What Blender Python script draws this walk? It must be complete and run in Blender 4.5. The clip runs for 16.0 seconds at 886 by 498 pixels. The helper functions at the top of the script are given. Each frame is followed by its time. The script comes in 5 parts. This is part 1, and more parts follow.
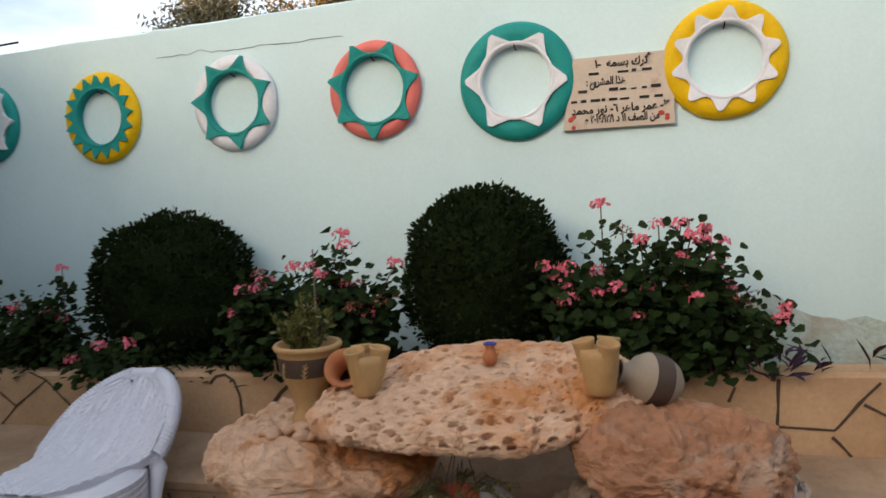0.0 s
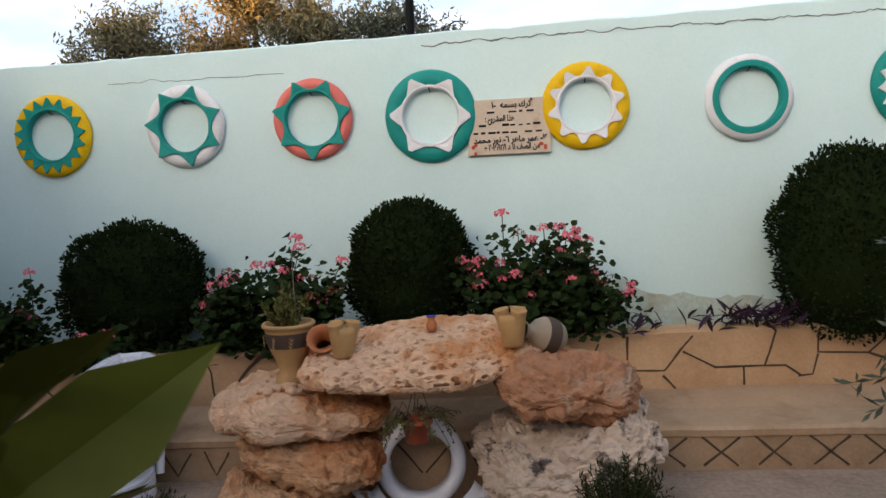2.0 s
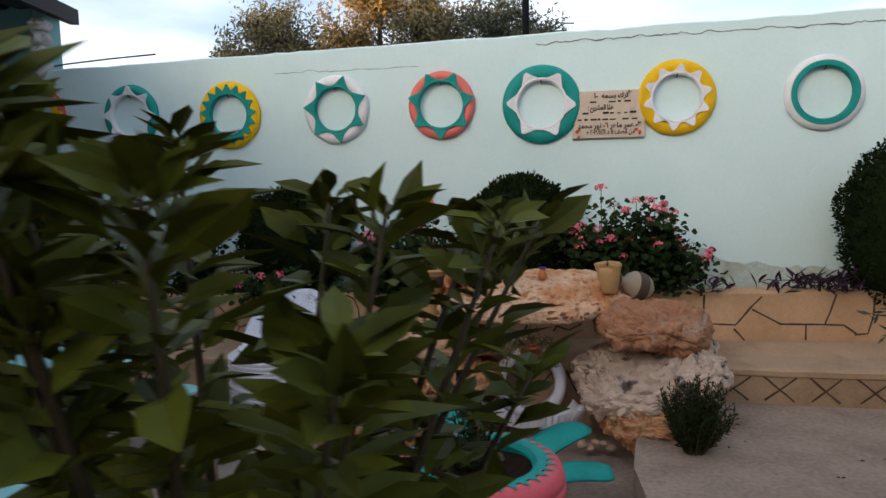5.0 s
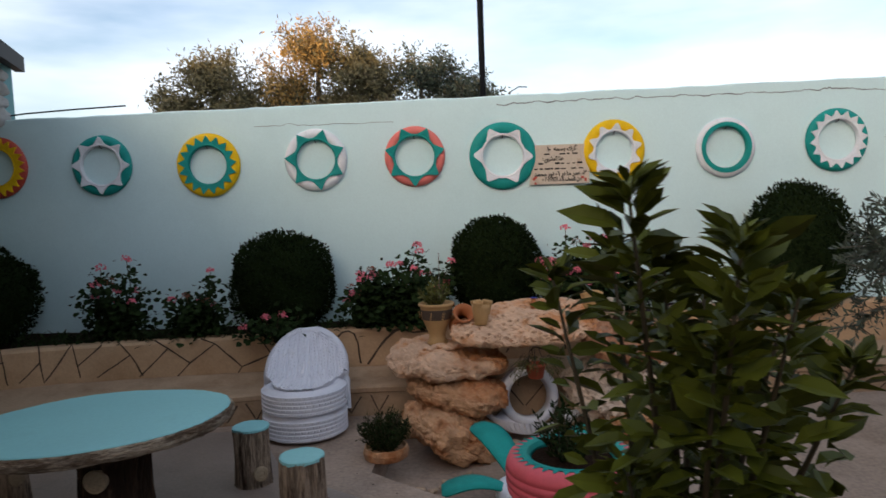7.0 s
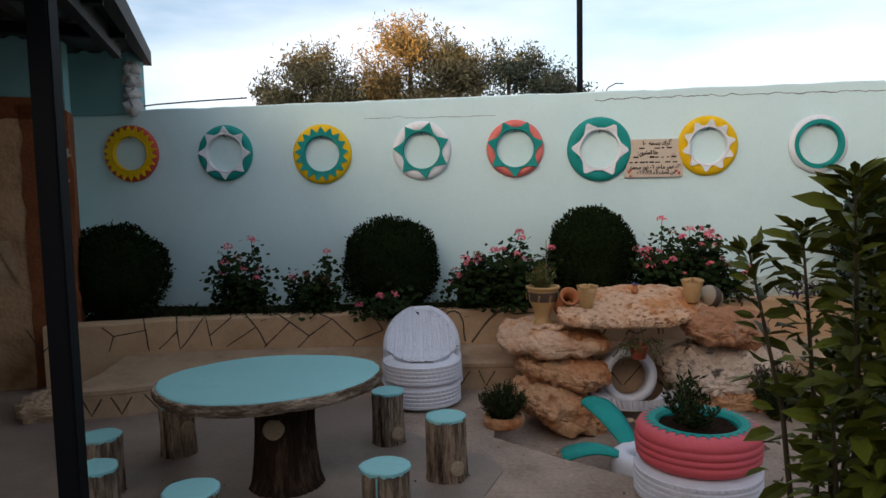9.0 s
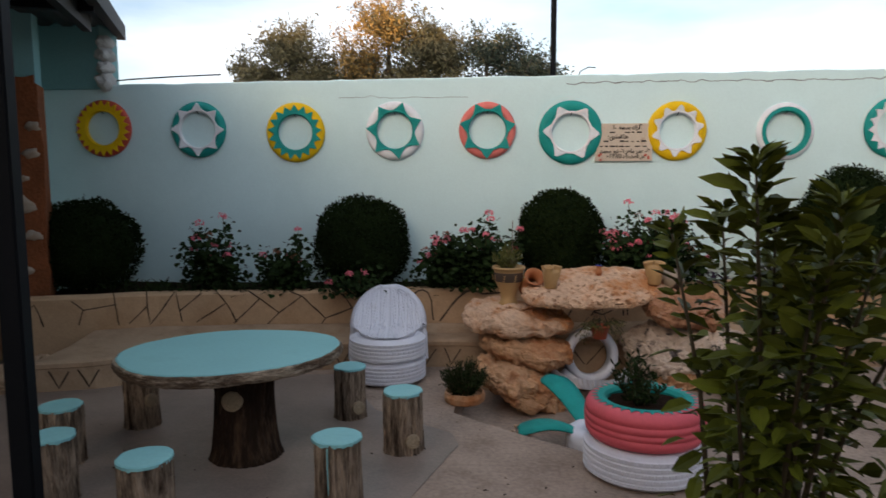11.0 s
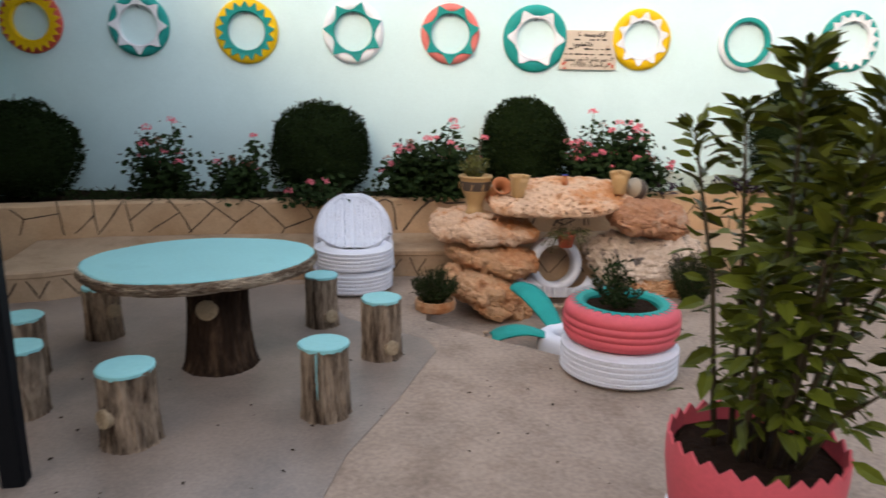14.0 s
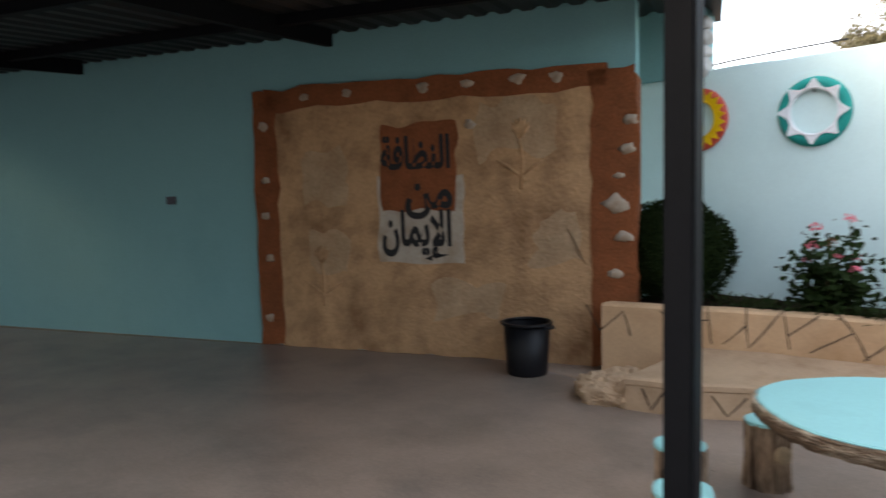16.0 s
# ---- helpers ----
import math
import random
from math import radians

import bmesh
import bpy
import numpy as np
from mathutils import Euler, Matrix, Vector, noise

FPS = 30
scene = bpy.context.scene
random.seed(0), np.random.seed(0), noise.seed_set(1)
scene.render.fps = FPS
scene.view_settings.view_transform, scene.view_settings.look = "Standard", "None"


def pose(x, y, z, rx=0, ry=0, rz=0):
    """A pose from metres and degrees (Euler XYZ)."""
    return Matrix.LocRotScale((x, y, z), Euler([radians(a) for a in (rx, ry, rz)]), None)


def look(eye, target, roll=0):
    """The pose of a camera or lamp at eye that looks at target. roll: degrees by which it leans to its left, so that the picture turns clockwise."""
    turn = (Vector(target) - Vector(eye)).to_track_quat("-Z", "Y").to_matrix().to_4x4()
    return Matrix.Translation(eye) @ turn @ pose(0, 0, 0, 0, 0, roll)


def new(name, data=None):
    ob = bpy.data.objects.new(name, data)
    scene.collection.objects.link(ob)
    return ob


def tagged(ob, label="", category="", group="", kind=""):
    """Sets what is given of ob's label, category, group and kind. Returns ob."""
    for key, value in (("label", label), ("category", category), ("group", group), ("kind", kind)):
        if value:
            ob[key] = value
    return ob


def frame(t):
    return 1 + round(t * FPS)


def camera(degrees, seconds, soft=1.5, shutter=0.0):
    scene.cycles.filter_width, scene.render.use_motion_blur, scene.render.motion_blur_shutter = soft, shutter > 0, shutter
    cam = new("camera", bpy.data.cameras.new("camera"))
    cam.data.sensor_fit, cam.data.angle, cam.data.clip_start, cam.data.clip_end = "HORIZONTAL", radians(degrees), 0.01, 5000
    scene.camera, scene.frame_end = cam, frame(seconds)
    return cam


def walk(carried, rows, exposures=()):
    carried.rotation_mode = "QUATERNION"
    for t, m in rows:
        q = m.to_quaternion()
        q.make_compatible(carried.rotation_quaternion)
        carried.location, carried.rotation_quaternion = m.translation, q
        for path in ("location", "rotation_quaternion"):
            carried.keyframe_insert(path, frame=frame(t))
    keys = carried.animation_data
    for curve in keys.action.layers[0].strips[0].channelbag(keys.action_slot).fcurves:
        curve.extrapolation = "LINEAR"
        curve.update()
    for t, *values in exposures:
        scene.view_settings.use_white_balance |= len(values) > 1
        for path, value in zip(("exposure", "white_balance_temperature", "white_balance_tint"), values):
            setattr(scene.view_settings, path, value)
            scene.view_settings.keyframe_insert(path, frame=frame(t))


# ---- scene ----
cam = camera(65.1, 16.0, 1.5, 0.3)
EXPOSURES = [(t, stops, kelvin, 12) for t, stops, kelvin in ((0.0, 1.12, 7250), (1.5, 1.08, 7150), (2.5, 0.88, 6900), (3.0, 0.84, 6750), (3.5, 0.70, 6550), (4.5, 0.84, 6800), (7.0, 0.68, 6850), (8.0, 0.64, 6900), (11.0, 0.76, 7020),
                                                         (12.5, 0.83, 7120), (13.0, 0.94, 7150), (13.5, 1.50, 7250), (14.0, 1.74, 7200), (14.5, 1.82, 7150), (15.0, 1.96, 7150), (15.5, 2.27, 7300), (16.0, 2.42, 7350))]
ROWS = [   # seconds, eye, a point looked at, roll
    (0, (-0.096, 0.027, 1.533), (-0.692, 1.93, 1.385), -2.6),
    (0.5, (-0.12, -0.34, 1.541), (-0.809, 1.528, 1.348), -3.4),
    (1, (-0.177, -0.584, 1.524), (-0.944, 1.257, 1.386), -3.6),
    (1.5, (-0.243, -0.76, 1.554), (-0.761, 1.168, 1.448), -3.6),
    (2, (-0.279, -1.049, 1.599), (-0.488, 0.934, 1.445), -2.7),
    (2.5, (-0.229, -1.278, 1.564), (-0.513, 0.697, 1.426), -3.2),
    (3, (-0.13, -1.466, 1.612), (-0.508, 0.495, 1.514), -2.3),
    (3.5, (-0.17, -1.732, 1.587), (-0.382, 0.257, 1.549), -3.9),
    (4, (-0.21, -1.899, 1.585), (-0.4, 0.091, 1.518), -2.3),
    (4.5, (-0.251, -1.995, 1.56), (-0.647, -0.044, 1.368), -1.6),
    (4.7, (-0.298, -2.008, 1.56), (-0.746, -0.07, 1.353), -1.0),
    (6.8, (-1.436, -2.898, 1.8), (-1.414, -0.906, 1.628), -2.9),
    (7, (-1.507, -2.931, 1.788), (-1.5, -0.937, 1.639), -2.2),
    (7.5, (-1.806, -3.025, 1.773), (-1.834, -1.027, 1.683), -1.2),
    (8, (-1.928, -3.147, 1.793), (-1.833, -1.157, 1.611), -2.2),
    (8.5, (-2.082, -3.293, 1.779), (-2.077, -1.298, 1.636), -1.5),
    (8.7, (-2.081, -3.328, 1.787), (-2.18, -1.337, 1.632), -1.6),
    (10.8, (-1.882, -3.434, 1.775), (-2.032, -1.45, 1.572), -0.5),
    (11, (-1.88, -3.436, 1.767), (-1.965, -1.45, 1.546), -0.2),
    (11.5, (-1.821, -3.474, 1.779), (-1.797, -1.49, 1.526), -1.2),
    (12, (-1.78, -3.441, 1.763), (-1.54, -1.471, 1.514), -1.4),
    (12.5, (-1.808, -3.412, 1.735), (-1.465, -1.463, 1.452), -0.8),
    (13, (-1.872, -3.398, 1.716), (-1.508, -1.463, 1.365), -0.4),
    (13.5, (-2.024, -3.367, 1.682), (-1.687, -1.443, 1.25), -0.3),
    (14, (-2.163, -3.358, 1.693), (-2.058, -1.414, 1.234), 0.9),
    (14.5, (-2.259, -3.2, 1.673), (-2.528, -1.256, 1.287), 0.2),
    (15, (-2.359, -2.932, 1.671), (-3.031, -1.073, 1.366), -1.1),
    (15.5, (-2.614, -2.700, 1.653), (-3.669, -1.015, 1.421), 1.4),
    (16, (-2.909, -2.562, 1.586), (-4.302, -1.134, 1.430), -1.3),
]
walk(cam, [(t, look(eye, target, roll)) for t, eye, target, roll in ROWS], EXPOSURES)

# ---- world, sun, exposure ----
world = bpy.data.worlds.new("world")
scene.world = world
world.use_nodes = True
wn, wl = world.node_tree.nodes, world.node_tree.links
wbg = wn["Background"]
sky = wn.new("ShaderNodeTexSky")
sky.sky_type, sky.sun_disc = "NISHITA", False
SUN_EL, SUN_AZ = radians(9), radians(205)
sky.sun_elevation, sky.sun_rotation = radians(24), SUN_AZ
sky.air_density, sky.dust_density = 1.0, 2.0
wtc = wn.new("ShaderNodeTexCoord")
wmap = wn.new("ShaderNodeMapping")
wmap.inputs["Scale"].default_value = (1.1, 1.1, 4.2)
wno = wn.new("ShaderNodeTexNoise")
wno.inputs["Scale"].default_value, wno.inputs["Detail"].default_value = 1.6, 6
wramp = wn.new("ShaderNodeValToRGB")
wramp.color_ramp.elements[0].position, wramp.color_ramp.elements[1].position = 0.43, 0.70
wmix = wn.new("ShaderNodeMix")
wmix.data_type = "RGBA"
wmix.inputs[7].default_value = (5.7, 6.4, 7.4, 1)
wl.new(wtc.outputs["Generated"], wmap.inputs["Vector"])
wl.new(wmap.outputs["Vector"], wno.inputs["Vector"])
wl.new(wno.outputs["Fac"], wramp.inputs["Fac"])
wl.new(wramp.outputs["Color"], wmix.inputs[0])
wl.new(sky.outputs["Color"], wmix.inputs[6])
wl.new(wmix.outputs[2], wbg.inputs["Color"])
wbg.inputs["Strength"].default_value = 0.13
sun_data = bpy.data.lights.new("sun", "SUN")
sun_data.energy, sun_data.angle, sun_data.color = 3.0, radians(0.6), (1.0, 0.72, 0.42)
sun = new("sun", sun_data)
sun_dir = Vector((math.sin(SUN_AZ) * math.cos(SUN_EL), math.cos(SUN_AZ) * math.cos(SUN_EL), math.sin(SUN_EL)))
sun.matrix_world = look(sun_dir * 60, (0, 0, 0))


# ---- materials ----
def mat(name, color, rough=0.8, var=0.15, scale=3.0, fine=40.0, bump=0.3, bump_dist=0.004, metal=0.0,
        stain=None, stain_scale=1.2, stain_at=(0.55, 0.75), rnd=0.0, island=0.0, spec=0.3, stretch=(1, 1, 1)):
    """Colour with variation at two scales, an optional second colour in stains, and fine relief."""
    m = bpy.data.materials.new(name)
    m.use_nodes = True
    n, l = m.node_tree.nodes, m.node_tree.links
    b = n["Principled BSDF"]
    b.inputs["Roughness"].default_value, b.inputs["Metallic"].default_value = rough, metal
    b.inputs["Specular IOR Level"].default_value = spec
    tc = n.new("ShaderNodeTexCoord")
    mp = n.new("ShaderNodeMapping")
    mp.inputs["Scale"].default_value = stretch
    l.new(tc.outputs["Object"], mp.inputs["Vector"])
    big, small = n.new("ShaderNodeTexNoise"), n.new("ShaderNodeTexNoise")
    for node, s in ((big, scale), (small, fine)):
        node.inputs["Scale"].default_value, node.inputs["Detail"].default_value = s, 5
        l.new(mp.outputs["Vector"], node.inputs["Vector"])
    add = n.new("ShaderNodeMath")
    add.operation = "ADD"
    l.new(big.outputs["Fac"], add.inputs[0])
    l.new(small.outputs["Fac"], add.inputs[1])
    last = add.outputs[0]
    for amount, socket in ((rnd, "obj"), (island, "isl")):
        if amount:
            src = n.new("ShaderNodeObjectInfo" if socket == "obj" else "ShaderNodeNewGeometry")
            ma = n.new("ShaderNodeMath")
            ma.operation, ma.inputs[1].default_value = "MULTIPLY_ADD", amount
            l.new(src.outputs["Random" if socket == "obj" else "Random Per Island"], ma.inputs[0])
            l.new(last, ma.inputs[2])
            last = ma.outputs[0]
    rng = n.new("ShaderNodeMapRange")
    rng.inputs["From Min"].default_value, rng.inputs["From Max"].default_value = 0.55, 1.45 + rnd + island
    rng.inputs["To Min"].default_value, rng.inputs["To Max"].default_value = 1 - var, 1 + var
    l.new(last, rng.inputs["Value"])
    mul = n.new("ShaderNodeVectorMath")
    mul.operation = "SCALE"
    if stain:
        st = n.new("ShaderNodeTexNoise")
        st.inputs["Scale"].default_value, st.inputs["Detail"].default_value = stain_scale, 7
        st.inputs["Roughness"].default_value = 0.65
        l.new(mp.outputs["Vector"], st.inputs["Vector"])
        ra = n.new("ShaderNodeValToRGB")
        ra.color_ramp.elements[0].position, ra.color_ramp.elements[1].position = stain_at
        l.new(st.outputs["Fac"], ra.inputs["Fac"])
        mx = n.new("ShaderNodeMix")
        mx.data_type = "RGBA"
        mx.inputs[6].default_value, mx.inputs[7].default_value = (*color, 1), (*stain, 1)
        l.new(ra.outputs["Color"], mx.inputs[0])
        l.new(mx.outputs[2], mul.inputs[0])
    else:
        mul.inputs[0].default_value = color
    l.new(rng.outputs["Result"], mul.inputs["Scale"])
    l.new(mul.outputs[0], b.inputs["Base Color"])
    if bump:
        bp = n.new("ShaderNodeBump")
        bp.inputs["Strength"].default_value, bp.inputs["Distance"].default_value = bump, bump_dist
        l.new(add.outputs[0], bp.inputs["Height"])
        l.new(bp.outputs["Normal"], b.inputs["Normal"])
    return m


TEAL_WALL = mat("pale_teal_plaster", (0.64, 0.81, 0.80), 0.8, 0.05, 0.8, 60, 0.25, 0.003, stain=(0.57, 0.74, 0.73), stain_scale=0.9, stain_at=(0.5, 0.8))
# Darker than the plaster itself; the hall's shade is put into this teal.
TEAL_HALL = mat("shaded_teal_plaster", (0.20, 0.40, 0.405), 0.75, 0.1, 0.8, 60, 0.25, 0.003, stain=(0.165, 0.335, 0.34), stain_scale=0.8, stain_at=(0.5, 0.8))
DAMP = mat("flaking_damp_plaster", (0.50, 0.60, 0.54), 0.9, 0.25, 5, 40, 0.8, 0.01, stain=(0.40, 0.39, 0.31), stain_scale=5, stain_at=(0.48, 0.62))
CRACK = mat("hairline_crack", (0.16, 0.17, 0.16), 0.95, 0.1, 9, 60, 0)
CONCRETE = mat("coarse_concrete", (0.32, 0.235, 0.18), 0.9, 0.38, 2.6, 34, 0.8, 0.008, stain=(0.185, 0.125, 0.088), stain_scale=2.3, stain_at=(0.5, 0.78))
SLAB = mat("smooth_grey_screed", (0.24, 0.182, 0.148), 0.38, 0.30, 2.2, 60, 0.35, 0.003, stain=(0.158, 0.128, 0.108), stain_scale=1.7, stain_at=(0.46, 0.72), spec=0.5)
RENDERED = mat("sand_coloured_render", (0.54, 0.345, 0.20), 0.88, 0.16, 2.5, 50, 0.4, 0.004, stain=(0.43, 0.255, 0.135), stain_scale=2.0, stain_at=(0.45, 0.75))
BENCH = mat("weathered_cement", (0.42, 0.285, 0.18), 0.9, 0.15, 2.5, 45, 0.5, 0.004, stain=(0.29, 0.18, 0.105), stain_scale=2.6, stain_at=(0.45, 0.7))
PAINTED_LINE = mat("brown_painted_line", (0.085, 0.055, 0.035), 0.8, 0.2, 6, 50, 0.2)
SOIL = mat("dark_soil", (0.020, 0.011, 0.007), 0.95, 0.45, 6, 40, 1.0, 0.02, spec=0.04)
MURAL = mat("sandy_mural_render", (0.50, 0.29, 0.15), 0.92, 0.22, 1.5, 30, 0.9, 0.015, stain=(0.235, 0.12, 0.058), stain_scale=1.9, stain_at=(0.44, 0.68))
RUST = mat("rust_orange_render", (0.22, 0.068, 0.024), 0.92, 0.4, 4, 35, 0.8, 0.012)
OFFWHITE = mat("off_white_panel_paint", (0.46, 0.385, 0.31), 0.88, 0.15, 3, 40, 0.6, stain=(0.35, 0.25, 0.17), stain_scale=4, stain_at=(0.45, 0.7))
BORDER_STONE = mat("beige_border_stone", (0.40, 0.315, 0.24), 0.9, 0.2, 5, 40, 0.6, 0.006, stain=(0.26, 0.15, 0.09), stain_scale=9, stain_at=(0.5, 0.7))
INK = mat("black_lettering_paint", (0.02, 0.018, 0.018), 0.7, 0.1, 5, 40, 0.1)
BLACK_STEEL = mat("black_painted_steel", (0.006, 0.0063, 0.0075), 0.6, 0.2, 4, 60, 0.15, 0.002, spec=0.10)
# Far below bare galvanised metal: the shade under the canopy is in this colour.
CORRUGATED = mat("shaded_galvanised_sheet", (0.024, 0.025, 0.026), 0.6, 0.2, 1.5, 40, 0.1, metal=0.3)
BIN = mat("black_plastic", (0.006, 0.006, 0.0075), 0.45, 0.1, 5, 60, 0.1, spec=0.22)
WHITE_TYRE = mat("white_painted_rubber", (0.66, 0.655, 0.70), 0.6, 0.07, 5, 60, 0.35, 0.003, stain=(0.43, 0.39, 0.37), stain_scale=3.5, stain_at=(0.58, 0.82))
PINK_TYRE = mat("coral_pink_painted_rubber", (0.68, 0.105, 0.125), 0.55, 0.1, 5, 60, 0.3, 0.003, stain=(0.55, 0.10, 0.09), stain_scale=3, stain_at=(0.55, 0.8))
TEAL = mat("teal_gloss_paint", (0.007, 0.27, 0.235), 0.5, 0.12, 5, 60, 0.3, 0.003, stain=(0.006, 0.20, 0.175), stain_scale=3, spec=0.15)
WHITE = mat("white_gloss_paint", (0.74, 0.74, 0.75), 0.5, 0.06, 5, 60, 0.25, 0.003, stain=(0.58, 0.57, 0.56), stain_scale=5)
YELLOW = mat("yellow_gloss_paint", (0.78, 0.47, 0.010), 0.5, 0.08, 5, 60, 0.3, 0.003, stain=(0.62, 0.33, 0.010), stain_scale=4, spec=0.15)
CORAL = mat("coral_gloss_paint", (0.72, 0.18, 0.15), 0.5, 0.08, 5, 60, 0.3, 0.003, spec=0.15)
RED = mat("brick_red_paint", (0.50, 0.07, 0.045), 0.55, 0.1, 5, 60, 0.3, 0.003)
TILE = mat("beige_plaque_stone", (0.60, 0.49, 0.38), 0.6, 0.1, 6, 60, 0.2, 0.003, stain=(0.48, 0.33, 0.24), stain_scale=8)
AQUA = mat("aqua_table_paint", (0.215, 0.485, 0.485), 0.5, 0.07, 2, 40, 0.2, 0.002, stain=(0.18, 0.41, 0.41), stain_scale=2)
BARK = mat("carved_concrete_bark", (0.062, 0.037, 0.023), 0.92, 0.6, 22, 110, 1.0, 0.04, stain=(0.36, 0.265, 0.19), stain_scale=19, stain_at=(0.38, 0.57), stretch=(1, 1, 0.16), spec=0.15)
# Dark bark, darkened further to hold the contact shade below the tabletop.
BARK_DARK = mat("dark_shaded_bark", (0.026, 0.014, 0.008), 0.85, 0.4, 14, 90, 1.0, 0.04, stain=(0.095, 0.056, 0.033), stain_scale=17, stain_at=(0.5, 0.66), stretch=(1, 1, 0.2), spec=0.15)
BARK_EDGE = mat("pale_carved_bark_edge", (0.13, 0.082, 0.05), 0.9, 0.5, 20, 90, 1.0, 0.035, stain=(0.42, 0.33, 0.24), stain_scale=12, stain_at=(0.46, 0.60), stretch=(0.35, 0.35, 1.6))
DAUB = mat("pale_worn_plaster", (0.455, 0.30, 0.178), 0.92, 0.25, 3, 30, 0.9, 0.012, stain=(0.38, 0.23, 0.13), stain_scale=4, stain_at=(0.4, 0.65))
KNOT = mat("pale_sawn_knot", (0.34, 0.255, 0.165), 0.85, 0.3, 14, 60, 0.6, 0.006, stain=(0.22, 0.15, 0.09), stain_scale=14, stain_at=(0.5, 0.66))
ROCK_PALE = mat("pale_limestone", (0.60, 0.385, 0.25), 0.92, 0.28, 3.5, 26, 1.0, 0.02, stain=(0.43, 0.18, 0.068), stain_scale=3.2, stain_at=(0.48, 0.62))
ROCK_TAN = mat("ochre_limestone", (0.52, 0.295, 0.16), 0.92, 0.3, 3.0, 24, 1.0, 0.02, stain=(0.34, 0.125, 0.045), stain_scale=3.5, stain_at=(0.45, 0.62))
ROCK_RED = mat("reddish_boulder", (0.36, 0.17, 0.09), 0.9, 0.25, 3.0, 25, 1.0, 0.02, stain=(0.34, 0.24, 0.17), stain_scale=5, stain_at=(0.55, 0.68))
ROCK_GREY = mat("lichen_spotted_limestone", (0.52, 0.40, 0.31), 0.9, 0.2, 3.0, 25, 1.0, 0.02, stain=(0.10, 0.08, 0.07), stain_scale=7, stain_at=(0.56, 0.63))
CLAY = mat("buff_clay", (0.44, 0.265, 0.115), 0.7, 0.1, 6, 60, 0.2, 0.002, stain=(0.32, 0.18, 0.08), stain_scale=6)
TERRACOTTA = mat("terracotta", (0.42, 0.15, 0.06), 0.7, 0.12, 6, 60, 0.2, 0.002)
REDPOT = mat("brick_red_plastic", (0.34, 0.07, 0.035), 0.55, 0.1, 6, 60, 0.1)
GLAZE_BAND = mat("dark_brown_glaze", (0.075, 0.05, 0.036), 0.6, 0.15, 6, 60, 0.2)
VASE_GREY = mat("grey_beige_glaze", (0.31, 0.245, 0.175), 0.6, 0.1, 6, 60, 0.2)
COBALT = mat("cobalt_glaze", (0.03, 0.05, 0.28), 0.35, 0.1, 6, 60, 0.1)
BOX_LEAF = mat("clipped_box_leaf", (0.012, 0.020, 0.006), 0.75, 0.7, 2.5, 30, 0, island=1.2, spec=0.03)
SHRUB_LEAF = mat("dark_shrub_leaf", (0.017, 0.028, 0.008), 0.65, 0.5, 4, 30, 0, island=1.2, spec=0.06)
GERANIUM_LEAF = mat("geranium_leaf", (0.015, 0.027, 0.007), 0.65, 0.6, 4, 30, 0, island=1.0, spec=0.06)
CITRUS_LEAF = mat("glossy_citrus_leaf", (0.070, 0.078, 0.008), 0.5, 0.7, 4, 30, 0.1, island=1.2, spec=0.12)
OLIVE_LEAF = mat("olive_leaf", (0.060, 0.074, 0.050), 0.55, 0.55, 4, 30, 0, island=1.2)
DRY_LEAF = mat("grey_green_foliage", (0.150, 0.128, 0.066), 0.6, 0.3, 2, 30, 0, island=1.4)
# Golden tone for the upper left clumps of the middle tree.
GOLD_LEAF = mat("golden_foliage", (0.34, 0.205, 0.065), 0.6, 0.3, 2, 30, 0, island=1.2)
PURPLE_LEAF = mat("purple_strap_leaf", (0.028, 0.010, 0.026), 0.5, 0.3, 4, 30, 0, island=1.0, spec=0.2)
LIME_LEAF = mat("yellow_green_leaf", (0.095, 0.095, 0.018), 0.55, 0.3, 4, 30, 0, island=1.0)
PETAL = mat("pink_geranium_petal", (0.80, 0.17, 0.22), 0.6, 0.25, 8, 40, 0, island=1.0)
SPENT = mat("spent_brown_blossom", (0.26, 0.085, 0.05), 0.8, 0.3, 8, 40, 0, island=1.0)
STEM = mat("green_brown_stem", (0.060, 0.042, 0.020), 0.7, 0.2, 8, 50, 0.3)
OLIVE_BARK = mat("grey_olive_bark", (0.16, 0.125, 0.095), 0.85, 0.3, 8, 50, 0.6, 0.008)
BUILDING = mat("plain_cement_render", (0.42, 0.40, 0.37), 0.85, 0.1, 1.0, 30, 0.3)
PEBBLE = mat("tan_pebbles", (0.40, 0.28, 0.19), 0.85, 0.25, 9, 40, 0.4, rnd=0.8)
CABLE = mat("dark_cable", (0.02, 0.02, 0.02), 0.6, 0.1, 5, 50, 0)
SOCKET = mat("grey_plastic", (0.07, 0.07, 0.08), 0.5, 0.1, 5, 50, 0)


# ---- mesh helpers ----
def mesh_of(name, bm, material, smooth=False):
    bmesh.ops.recalc_face_normals(bm, faces=bm.faces[:])
    me = bpy.data.meshes.new(name)
    bm.to_mesh(me)
    bm.free()
    for mt in (material if isinstance(material, (list, tuple)) else [material]):
        me.materials.append(mt)
    if smooth:
        me.polygons.foreach_set("use_smooth", [True] * len(me.polygons))
    return me


def part(name, bm, material, parent, label="", smooth=False, kind=""):
    ob = new(name, mesh_of(name, bm, material, smooth))
    ob.parent = parent
    return tagged(ob, label, kind=kind)


def thing(name, label, category, m=None, group="", kind=""):
    ob = new(name)
    ob.empty_display_size = 0.1
    if m is not None:
        ob.matrix_basis = m
    return tagged(ob, label, category, group, kind)


